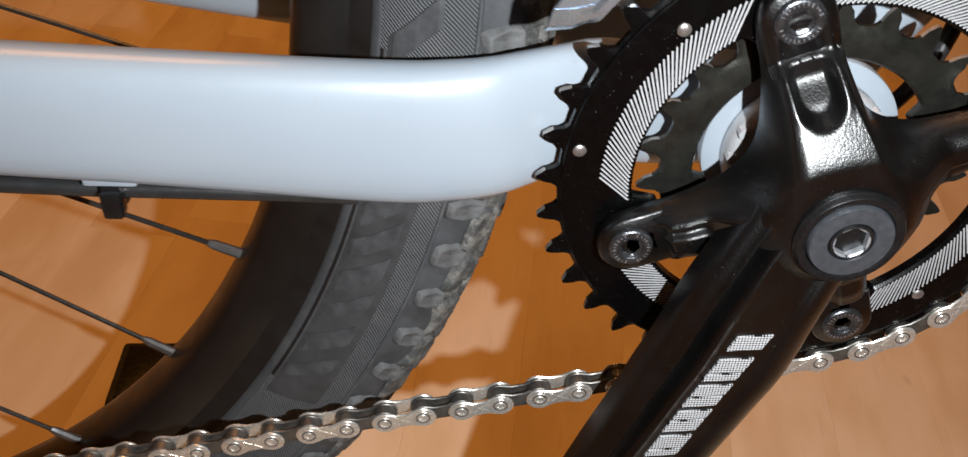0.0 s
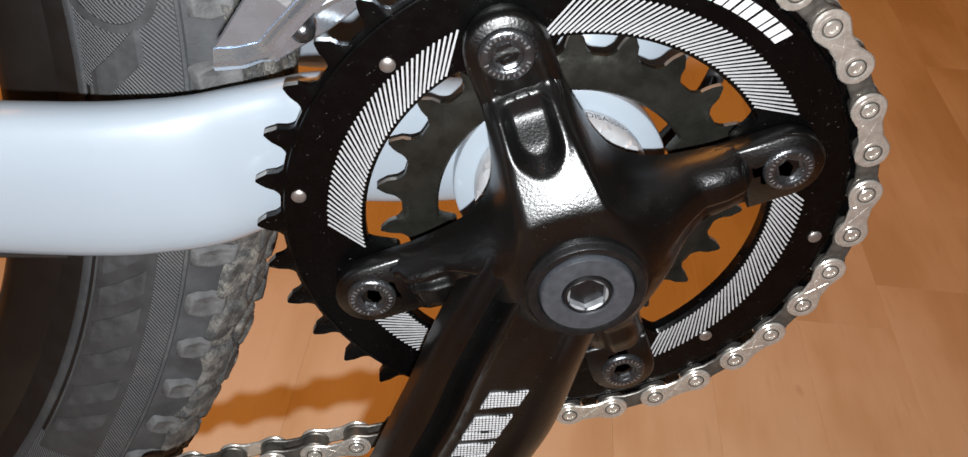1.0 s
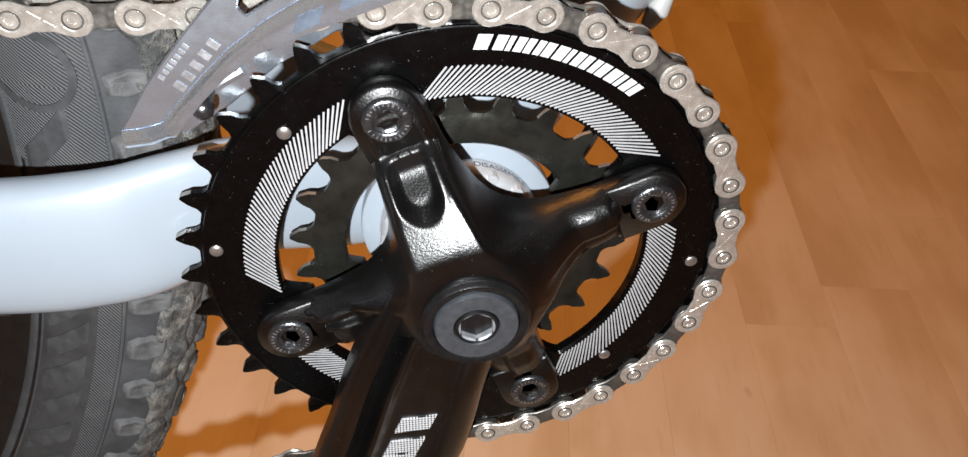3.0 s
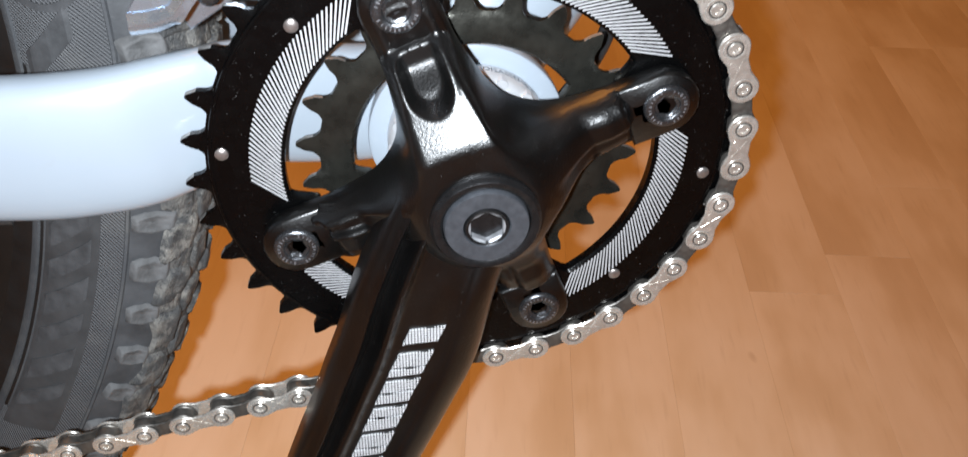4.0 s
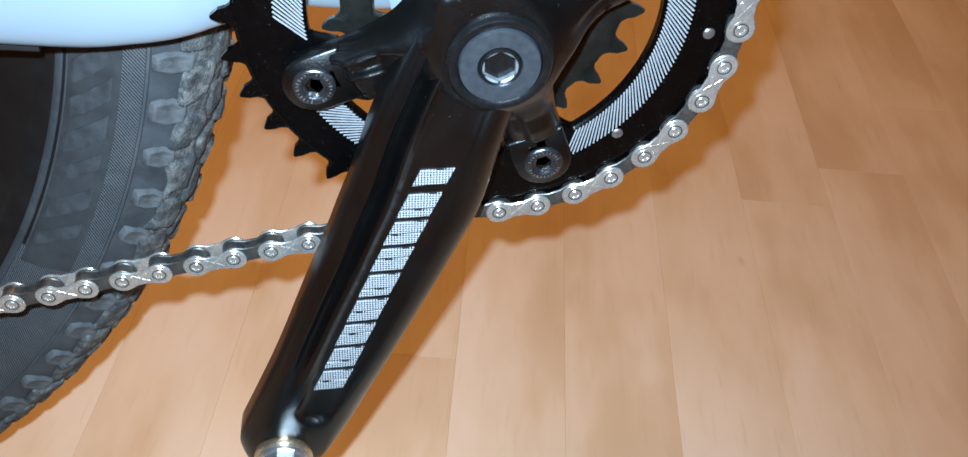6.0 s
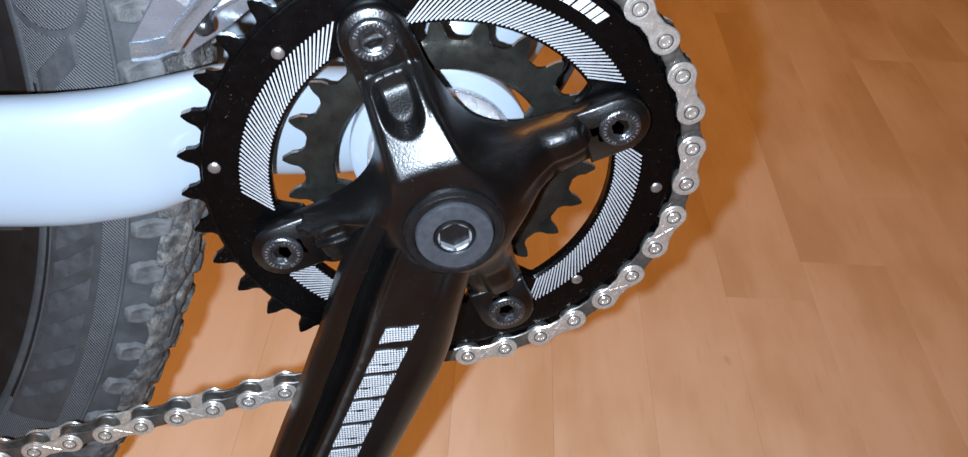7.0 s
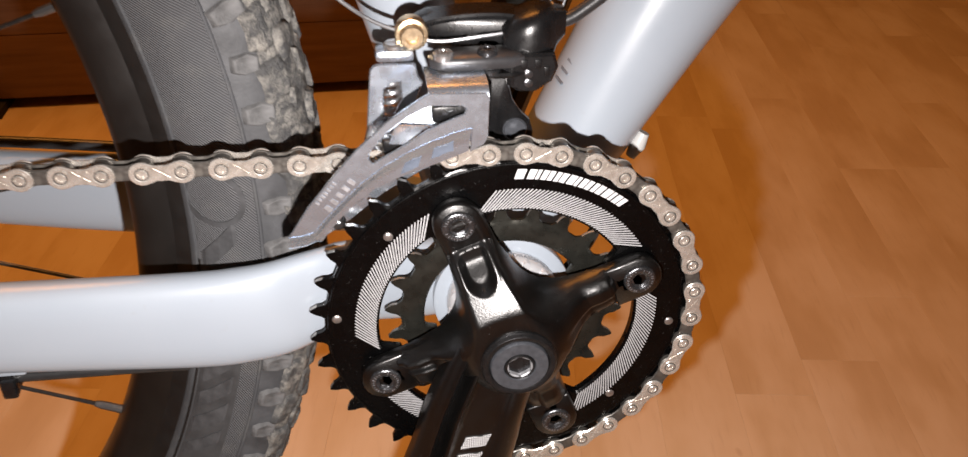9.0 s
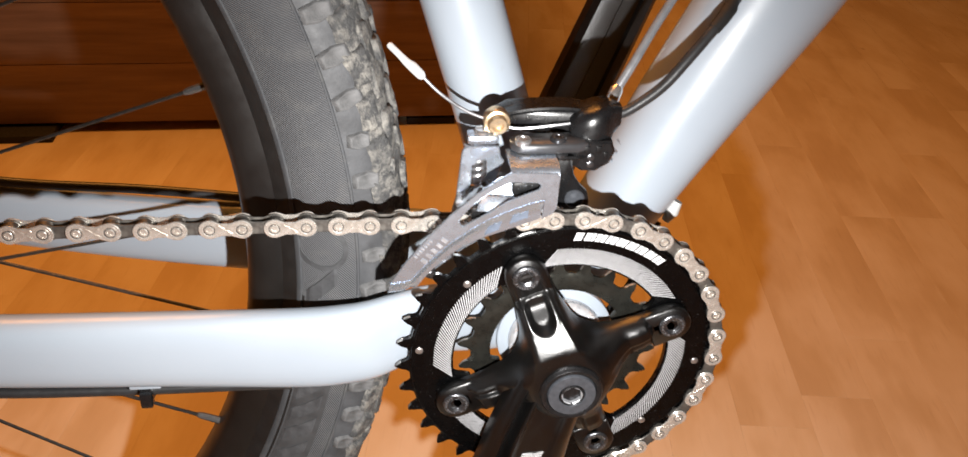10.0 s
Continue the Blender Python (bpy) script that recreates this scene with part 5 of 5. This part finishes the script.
def build_derailleur(g):
    # outer cage plate: a flat upper web with two slots, and a flange bent in along its lower edge
    fold = [(-77.0, 52.0), (-72.5, 52.2), (-68.2, 53.2), (-65, 57.0), (-58, 64.2), (-52, 70.0), (-44, 76.0), (-36, 80.7), (-28, 84.3), (-21, 86.8), (-15, 88.2)]
    foot = [(-78.0, 44.6), (-72, 45.2), (-67, 47.2), (-63.5, 52.0), (-59, 57.0), (-54, 62.0), (-47, 67.2), (-40, 70.5), (-31, 73.6), (-21, 77.2), (-16, 79.2)]
    web = fold + [(-15.6, 79.6), (-11.2, 82.0), (-9.8, 84.6), (-9.2, 98.6), (-10.4, 100.2), (-28.6, 101.0), (-31.6, 99.2), (-42.3, 92.0), (-52.4, 82.8), (-61.3, 73.0), (-70, 62.6)]
    slots = [[(-48.8, 79.2), (-48.3, 81.4), (-42.5, 88.0), (-35.9, 93.0), (-30.2, 96.0), (-27.8, 96.6), (-18.2, 96.1), (-16.7, 94.9), (-17.4, 93.3), (-21.7, 91.6), (-29.8, 88.1), (-36.4, 83.7), (-43.1, 80.0), (-47.4, 77.4)]]

    def flare(x):
        return -1.4 * smooth_step(-55, -78, x)

    bm = bmesh.new()
    slab(bm, [(x * MM, z * MM) for x, z in web], -8.6 * MM, -7.4 * MM, 0.3 * MM, 0, [[(x * MM, z * MM) for x, z in t] for t in slots], lambda x, z: flare(x / MM) * MM)
    cage = part("outer_cage_plate", bm, ALLOY, g, "polished silver cage plate", True, 30)
    bm = bmesh.new()
    rows = []

    def flange(f, t):
        """A place on the flange: f along it from tail to head, t across from the fold to the foot."""
        i = min(len(fold) - 2, int(f * (len(fold) - 1)))
        g0 = f * (len(fold) - 1) - i
        a, b = Vector(fold[i]).lerp(Vector(fold[i + 1]), g0), Vector(foot[i]).lerp(Vector(foot[i + 1]), g0)
        p = a.lerp(b, t)
        lip = 2.8 * smooth_step(0.24, 0.17, f) * max(0.0, (t - 0.66) / 0.34)
        return mm(p.x, -8.7 + flare(a.x) + 1.5 * smooth_step(-0.1, 0.62, t) + 0.3 * t * t + lip, p.y)

    for q in range(41):
        ring = [flange(q / 40, k / 16) for k in range(17)]
        back = [p + mm(0, 1.2, 0) for p in ring[::-1]]
        rows.append(ring + back)
    loft(bm, rows)
    part("cage_flange", bm, ALLOY, cage, "", True, 50)
    # bright ramp and black pads that show through the slot
    for outline, y, lean in (([(-39, 90.6), (-31.8, 95), (-27, 95.4), (-26.6, 91), (-21, 90.4), (-27, 87.4), (-38, 88.6)], -2.8, 0.25),
                             ([(-39.6, 88.4), (-27.3, 87.6), (-21, 88.4), (-31, 82), (-42, 83)], -4.0, 0.55)):
        bm = bmesh.new()
        slab(bm, [(x * MM, z * MM) for x, z in outline], y * MM, (y + 1.0) * MM, 0.25 * MM, 0, (), lambda x, z: (z - 87.6 * MM) * lean)
        part("cage_ramp", bm, ALLOY, cage)
    for x, z, wide in ((-39.2, 81.0, 4.8), (-21.6, 91.8, 6.0)):
        bm = bmesh.new()
        box(bm, mm(x - wide, -4.4, z - 3.4), mm(x + wide, 1.0, z + 2.4), 1.4 * MM)
        part("cage_pad", bm, PLASTIC, cage, "black rubber pad")
    # maker's marks as bars
    for x, z, n, count, high in ((-66.4, 64.4, 10.5, 7, 0.7), (-63.0, 62.0, 15.5, 5, 1.3)):
        bm = bmesh.new()
        d = Vector((0.66, 0, 0.75))
        w = Vector((-0.75, 0, 0.66))
        for k in range(count):
            p = mm(x, -9.0, z) + d * (k * n / count) * MM
            p.y += flare(p.x / MM) * MM
            long = n / count * 0.24 * MM
            loft(bm, [[p + d * long + w * high * MM + e, p + d * long - w * high * MM + e, p - d * long - w * high * MM + e, p - d * long + w * high * MM + e] for e in (Vector(), mm(0, 0.9, 0))])
        part("maker_bars", bm, ENGRAVED, cage, "row of small engraved bars", False)
    # scraps of torn film on the flange
    rnd = random.Random(5)
    for f0, f1, t0, t1 in ((0.71, 0.775, 0.46, 0.86), (0.82, 0.90, 0.36, 0.74)):
        bm = bmesh.new()
        rings = []
        for i in range(7):
            f = f0 + (f1 - f0) * i / 6
            lo, hi = t0 + rnd.uniform(-0.02, 0.02), t1 + rnd.uniform(-0.03, 0.02)
            line = [flange(f, lo + (hi - lo) * k / 6) for k in range(7)]
            rings.append([p + mm(0, -0.2, 0) for p in line] + [p + mm(0, 0.1, 0) for p in line[::-1]])
        loft(bm, rings)
        part("film_scrap", bm, FILM, cage, "torn scrap of protective film")
    # inner cage plate
    outline = [(-72, 47), (-68, 38), (-56, 46), (-44, 56), (-30, 64), (-14, 69), (-3, 70), (-3, 74), (-22, 75), (-33, 77), (-31, 92), (-29, 97), (-30.6, 99.5), (-31.2, 103.4), (-32.0, 104.0), (-43.6, 104.2), (-45.4, 103.6), (-46.4, 102.2), (-46.8, 100.0), (-48.6, 81), (-51, 72), (-60, 58)]
    bm = bmesh.new()
    hole = [(-42.2, 95), (-39.4, 97.4), (-36.6, 97.4), (-36.4, 91.3), (-39.7, 86.0), (-42.4, 85.6)]
    slab(bm, [(x * MM, z * MM) for x, z in outline], 9.4 * MM, 10.8 * MM, 0.45 * MM, 0, [[(x * MM, z * MM) for x, z in hole]])
    inner = part("inner_cage_plate", bm, ALLOY, g, "polished silver inner cage plate", True, 30)
    # bridge across the top of the cage and spacer at its tail
    bm = bmesh.new()
    loft(bm, [[mm(x, y, z) for y, z in ((-8.6, 97.5), (-8.4, 99.6), (-7.2, 101.4), (-5.0, 102.4), (9.5, 102.6), (9.5, 101.2), (-5.0, 101.0), (-7.0, 99.8), (-7.4, 97.5))] for x in (-28.8, -9.4)])
    part("cage_bridge", bm, ALLOY, g)
    bm = bmesh.new()
    lathe_y(bm, [(0.8 * MM, -5.2 * MM), (2.0 * MM, -4.6 * MM), (2.6 * MM, -3.4 * MM), (2.6 * MM, -1.6 * MM), (2.0 * MM, -1.0 * MM), (2.0 * MM, 8.6 * MM), (2.8 * MM, 9.2 * MM)], -60.5 * MM, 52.5 * MM, 20)
    part("cage_screw", bm, BOLT, g, "small steel cage screw")
    for x, z in ((-58, 52), (-50, 60), (-42, 65)):
        bm = bmesh.new()
        tube(bm, spine([mm(x - 4, 7.6, z - 3), mm(x, 6.8, z + 1), mm(x + 6, 7.8, z + 4)], 5), [1.4 * MM] * 11, 8)
        part("shifting_ramp", bm, ALLOY, inner)
    # links between cage and body
    for z0, z1, y0, y1, name in ((99.6, 101.4, 3.0, 12.0, "lower_link"), (103.0, 107.2, 2.6, 14.5, "upper_link")):
        bm = bmesh.new()
        outline = arc(-23.0, 0, 4.4, 90, 270, 8) + [(0, -4.6), (4, -3.0), (4, 3.0), (0, 4.6)]
        # a link lies flat: its outline runs in x and y
        rows = []
        for z, s in ((z0, 0.9), (z0 + 0.8, 1.0), (z1 - 0.8, 1.0), (z1, 0.9)):
            rows.append([mm(-9.5 + (x + 9.5) * s, (y0 + y1) / 2 + y * s * (y1 - y0) / 9.2, z) for x, y in outline])
        loft(bm, rows)
        part(name, bm, LINK_ARM if z0 > 102 else PLASTIC, g, "dark parallelogram link", True, 40)
    for x, y, z, mat in ((-22.5, 6.0, 108.0, CHROME), (-22.0, 5.0, 101.6, CHROME), (-8.0, 7.0, 108.0, BOLT), (-7.0, 6.5, 101.4, BOLT)):
        bm = bmesh.new()
        rows = [[mm(x + r * math.cos(t), y + r * math.sin(t), z + h) for t in [2 * math.pi * k / 18 for k in range(18)]] for r, h in ((3.4, -1.6), (3.4, 0.4), (2.9, 1.0), (1.4, 1.1), (1.2, 0.5))]
        loft(bm, rows)
        part("link_pin", bm, mat, g, "small pivot pin")
    # black body, clamp and cable arm
    bm = bmesh.new()
    rows = []
    for x, cy, cz, ry, rz in ((-2, 18, 104, 7, 9), (2, 17, 105, 9, 12), (8, 16, 106, 10, 13.5), (13, 17, 109, 8.5, 11), (16.5, 18, 112, 5, 6.5), (19.5, 18.5, 113, 3.6, 4.4)):
        rows.append([mm(x, cy + ry * math.copysign(abs(math.cos(t)) ** 0.45, math.cos(t)), cz + rz * math.copysign(abs(math.sin(t)) ** 0.5, math.sin(t))) for t in [2 * math.pi * k / 24 for k in range(24)]])
    loft(bm, rows)
    body = part("derailleur_body", bm, PLASTIC, g, "black derailleur body", True, 45)
    bm = bmesh.new()
    slab(bm, [(x * MM, z * MM) for x, z in ((-1.5, 96.5), (2, 94.0), (8, 93.6), (13.5, 97), (15.5, 102), (14, 107), (1, 107), (-2.5, 103))], 4.6 * MM, 10.0 * MM, 1.0 * MM)
    part("body_lug", bm, PLASTIC, body)
    for x0, x1, z0, z1 in ((-0.6, 0.6, 96.6, 105), (10.6, 12.4, 99.5, 102.5), (7.4, 9.6, 102.2, 105.2), (2.8, 5.0, 102.2, 105.2)):
        bm = bmesh.new()
        box(bm, mm(x0, 4.0, z0), mm(x1, 5.4, z1), 0.25 * MM)
        part("body_rib", bm, PLASTIC, body)
    for z in (97.0, 100.2):
        bm = bmesh.new()
        lathe_y(bm, [(1.5 * MM, 5.2 * MM), (1.5 * MM, 4.4 * MM), (1.0 * MM, 4.2 * MM)], 5.5 * MM, z * MM, 14)
        part("limit_screw", bm, BOLT, body)
    bm = bmesh.new()
    line = spine([mm(-33, 21, 112), mm(-24, 19, 115.5), mm(-12, 18, 117), mm(0, 18, 116.5), mm(10, 18, 114)], 5)
    loft(bm, [[p + mm(0, dy, dz) for dy, dz in ((-3, -1.2), (-3.4, 0), (-3, 0.9), (7, 1.2), (7, -1.6))] for p in line])
    part("cable_arm", bm, PLASTIC, g, "black cable arm")
    bm = bmesh.new()
    rows = []
    for x, cy, cz, ry, rz in ((-30, 25, 111.5, 3.5, 3.5), (-26, 25, 111, 5.5, 5.5), (-16, 24, 110.5, 6.5, 6.8), (-6, 23, 110, 7, 7.4), (4, 22, 109.5, 6.5, 7.2)):
        rows.append([mm(x, cy + ry * math.copysign(abs(math.cos(t)) ** 0.6, math.cos(t)), cz + rz * math.copysign(abs(math.sin(t)) ** 0.6, math.sin(t))) for t in [2 * math.pi * k / 24 for k in range(24)]])
    loft(bm, rows)
    part("mount_block", bm, PLASTIC, g, "black mount block behind the link", True, 45)
    bm = bmesh.new()
    slab(bm, [(x * MM, z * MM) for x, z in ((-6.5, 98), (0.5, 98), (1.2, 91), (2.6, 85), (5.5, 80), (9.0, 76.5), (10.2, 72), (9.5, 66), (-6, 66), (-6.5, 80))], 17.6 * MM, 22.2 * MM, 0.9 * MM)
    part("mount_bracket", bm, PLASTIC, g, "black frame mount bracket", True, 45)
    bm = bmesh.new()
    lathe_y(bm, [(4.4 * MM, 22 * MM), (4.4 * MM, 16.9 * MM), (4.0 * MM, 16.5 * MM), (3.7 * MM, 16.9 * MM), (2.4 * MM, 16.9 * MM), (1.6 * MM, 16.7 * MM)], 3.4 * MM, 74.0 * MM, 28)
    part("mount_bolt", bm, CAP, g, "grey mount bolt")
    # cable anchor bolt, facing the viewer
    bm = bmesh.new()
    lathe_y(bm, [(5.4 * MM, 19 * MM), (5.6 * MM, 14.2 * MM), (5.2 * MM, 13.6 * MM), (4.1 * MM, 13.4 * MM), (3.9 * MM, 11.0 * MM), (3.5 * MM, 10.6 * MM), (2.3 * MM, 10.6 * MM), (2.1 * MM, 12.4 * MM)], -32.0 * MM, 112.0 * MM, 24)
    part("cable_anchor_bolt", bm, BRASS, g, "gold-coloured cable anchor bolt")
    bm = bmesh.new()
    box(bm, mm(-44.5, 9.0, 104.4), mm(-31.5, 17, 108.5), 1.8 * MM)
    part("cage_knuckle", bm, ALLOY, g, "polished cage knuckle")
    bm = bmesh.new()
    coil = []
    for k in range(61):
        t = k / 60
        coil.append(mm(-39.5 + 2.6 * math.cos(t * 10 * math.pi), 14.0 + 2.6 * math.sin(t * 10 * math.pi), 84 + 16 * t))
    tube(bm, coil, 0.95 * MM, 8)
    part("spring", bm, WIRE, g, "steel coil spring")
    bm = bmesh.new()
    rows = [[mm(-38 + q * math.cos(t), 13 + q * math.sin(t), 108.4 + z) for t in [2 * math.pi * k / 18 for k in range(18)]] for q, z in ((3.6, 0), (3.6, 1.2), (3.0, 1.8), (1.4, 1.9))]
    loft(bm, rows)
    part("knuckle_pin", bm, CHROME, g, "small pivot pin")


def build_cables(g):
    # bare cable end with its white crimp
    bm = bmesh.new()
    tube(bm, spine([mm(8, 15, 112), mm(-8, 14, 110.5), mm(-24, 15, 109.0), mm(-33.5, 17, 111.5), mm(-44, 21, 114.5), mm(-54, 26, 120), mm(-62, 30, 127)], 6), 0.75 * MM, 8)
    part("inner_cable", bm, WIRE, g, "bare steel cable end")
    bm = bmesh.new()
    tube(bm, [mm(-60.6, 29.2, 125.6), mm(-61.6, 29.6, 126.6), mm(-65, 31, 129.8), mm(-67.5, 32, 131.6), mm(-70, 32.6, 134.2), mm(-74, 34, 138), mm(-74.6, 34.2, 138.6)], [1.1 * MM, 2.0 * MM, 2.2 * MM, 1.75 * MM, 1.45 * MM, 1.45 * MM, 0.9 * MM], 14)
    part("cable_crimp", bm, WHITE_CAP, g, "white crimp on the cable end")
    # housing of the front derailleur, into the down tube
    bm = bmesh.new()
    tube(bm, spine([mm(18, 18.5, 112.5), mm(24, 18.5, 115), mm(36, 19, 124), mm(46, 20.5, 135.5), mm(57, 24, 148), mm(62, 28, 152), mm(68, 34.5, 156.5)], 6), 2.3 * MM, 14)
    part("derailleur_housing", bm, HOSE, g, "black cable housing")
    bm = bmesh.new()
    tube(bm, [mm(56, 23.4, 147), mm(60, 26.2, 150.4), mm(64, 30, 153.6), mm(67, 33.6, 156)], [2.6 * MM, 2.9 * MM, 3.1 * MM, 1.9 * MM], 16)
    part("cable_grommet", bm, RUBBER, g, "black rubber cable grommet")
    bm = bmesh.new()
    tube(bm, spine([mm(19, 30, 116), mm(28, 34, 130), mm(40, 42, 147), mm(62, 52, 178), mm(95, 52, 230)], 6), 1.9 * MM, 12)
    part("grey_housing", bm, GREY_HOSE, g, "thin grey cable housing")
    bm = bmesh.new()
    tube(bm, [mm(17, 27, 112.5), mm(18.6, 28.6, 115.4), mm(20.6, 30.6, 118.6), mm(21.4, 31.2, 120)], [2.2 * MM, 3.0 * MM, 2.8 * MM, 2.0 * MM], 14)
    part("ferrule", bm, CHROME, g, "bright ferrule")
    bm = bmesh.new()
    tube(bm, spine([mm(51, 44, 45), mm(47, 41, 34), mm(42, 37.5, 18), mm(37.5, 37, 8), mm(33, 37, 1), mm(26, 38, -9), mm(12, 42, -20), mm(-10, 48, -22), mm(-40, 44, -14), mm(-80, 30, -7), mm(-122, 14, -9)], 5), 2.5 * MM, 12)
    part("under_axle_hose", bm, HOSE, g, "black hose leaving the down tube")
    # hoses under the near chainstay and on the far one
    for dy, dz in ((0.0, 0.0), (4.4, 3.4)):
        bm = bmesh.new()
        tube(bm, spine([mm(-122, 8 + dy, -13 + dz), mm(-140, 6 + dy, -10.8 + dz), mm(-170, 4.5 + dy, -9.2 + dz), mm(-200, 3 + dy, -7.4 + dz), mm(-250, -1 + dy, -1.6 + dz), mm(-330, -8 + dy, 13 + dz), mm(-400, -14 + dy, 32 + dz)], 5), 2.4 * MM, 12)
        part("chainstay_hose", bm, HOSE, g, "black hose under the chainstay")
    bm = bmesh.new()
    tube(bm, spine([mm(-110, 98, 30), mm(-150, 101, 33.4), mm(-200, 104, 38), mm(-260, 107, 42), mm(-340, 114, 51), mm(-410, 121, 64)], 5), 2.5 * MM, 12)
    part("far_hose", bm, HOSE, g, "black hose on the far chainstay")
    bm = bmesh.new()
    box(bm, mm(-190.5, -1, -4.6), mm(-177, 8, 0.6), 0.9 * MM)
    part("hose_guide", bm, PAINT, g, "pale hose guide")
    bm = bmesh.new()
    loft(bm, [[mm(x, 4.5 + 6.2 * math.cos(t), -7.2 + 5.4 * math.sin(t)) for t in [2 * math.pi * k / 20 for k in range(20)]] for x in (-186.2, -185.4, -182.2, -181.4)], True)
    box(bm, mm(-186.4, -3.4, -13.4), mm(-181.2, 1.8, -5.4), 1.0 * MM)
    part("zip_tie", bm, PLASTIC, g, "black zip tie")


def build_pedal(g):
    u, v = crank_axes()
    c = u * 170.6 * MM + v * 0.6 * MM
    face = crank_face(168) * MM
    bm = bmesh.new()
    lathe_y(bm, [(10.2 * MM, face + 3 * MM), (10.2 * MM, face - 0.5 * MM), (9.7 * MM, face - 1.0 * MM), (8.9 * MM, face - 1.0 * MM)], c.x, c.z, 40)
    part("pedal_washer", bm, BRASS, g, "bright pedal washer")
    bm = bmesh.new()
    lathe_y(bm, [(8.6 * MM, face), (8.6 * MM, face - 1.8 * MM), (8.0 * MM, face - 2.4 * MM)], c.x, c.z, 40)
    ngon_y(bm, 8, 7.6 * MM, face - 1.6 * MM, face - 10.4 * MM, c.x, c.z, 0.2)
    part("spindle", bm, CHROME, g, "bright steel pedal spindle with flats", True, 30)
    bm = bmesh.new()
    lathe_y(bm, [(6.9 * MM, face - 9.8 * MM), (7.1 * MM, face - 10.6 * MM), (7.2 * MM, face - 15 * MM), (9.4 * MM, face - 18 * MM), (9.8 * MM, face - 112 * MM), (7 * MM, face - 115 * MM)], c.x, c.z, 32)
    part("pedal_barrel", bm, PEDAL_SKIN, g, "black pedal barrel")
    # one cast platform with four windows, waisted towards the crank
    bm = bmesh.new()
    plan = [(-17, -15), (17, -15), (42, -35), (48, -42), (48, -104), (40, -113), (-40, -113), (-48, -104), (-48, -42), (-42, -35)]
    windows = []
    for sx in (-1, 1):
        for y0, y1 in ((-44, -72), (-78, -104)):
            windows.append([(sx * 14, y0), (sx * 40, y0), (sx * 41, y1), (sx * 14, y1)])
    slab(bm, [(x * MM, y * MM) for x, y in plan], -7.5 * MM, 7.5 * MM, 1.2 * MM, 0, [[(x * MM, y * MM) for x, y in w] for w in windows])
    bmesh.ops.transform(bm, matrix=Matrix.Translation((c.x, face, c.z)) @ Matrix.Rotation(radians(8), 4, "Y") @ Matrix(((1, 0, 0, 0), (0, 0, 1, 0), (0, -1, 0, 0), (0, 0, 0, 1))), verts=bm.verts)
    part("platform", bm, PEDAL_SKIN, g, "black cast pedal platform", True, 40)
    rnd = random.Random(3)
    for k in range(44):
        x = rnd.uniform(-40, 38)
        bm = bmesh.new()
        if k % 2:
            x = math.copysign(rnd.uniform(9.5, 16), x)
        p = Vector((c.x, face, c.z)) + mm(x, -15.5 - max(0.0, abs(x) - 17) * 0.88 - rnd.uniform(1.2, 8), 7.55 - x * 0.1405)
        n = rnd.randrange(5, 8)
        r0 = rnd.uniform(0.4, 1.2)
        ring = [mm(rnd.uniform(0.7, 1.3) * r0 * 1.5 * math.cos(2 * math.pi * q / n), rnd.uniform(0.6, 1.0) * r0 * math.sin(2 * math.pi * q / n) * 0.8, 0) for q in range(n)]
        loft(bm, [[p + q + mm(0, 0, z) for q in ring] for z in (-0.3, 0.06)])
        part("paint_chip", bm, PEDAL_CHIP, g, "", False)
    for x in (-44, 44):
        bm = bmesh.new()
        p = Vector((c.x, face, c.z)) + mm(x, -46, 7.2 - x * 0.14)
        tube(bm, [p, p + mm(0, 0, 3.4), p + mm(0, 0, 4.0)], [1.9 * MM, 1.9 * MM, 1.3 * MM], 10)
        part("grip_pin", bm, BOLT, g)


build_room()
build_cabinet()
build_block()
build_bicycle()
build_floor()
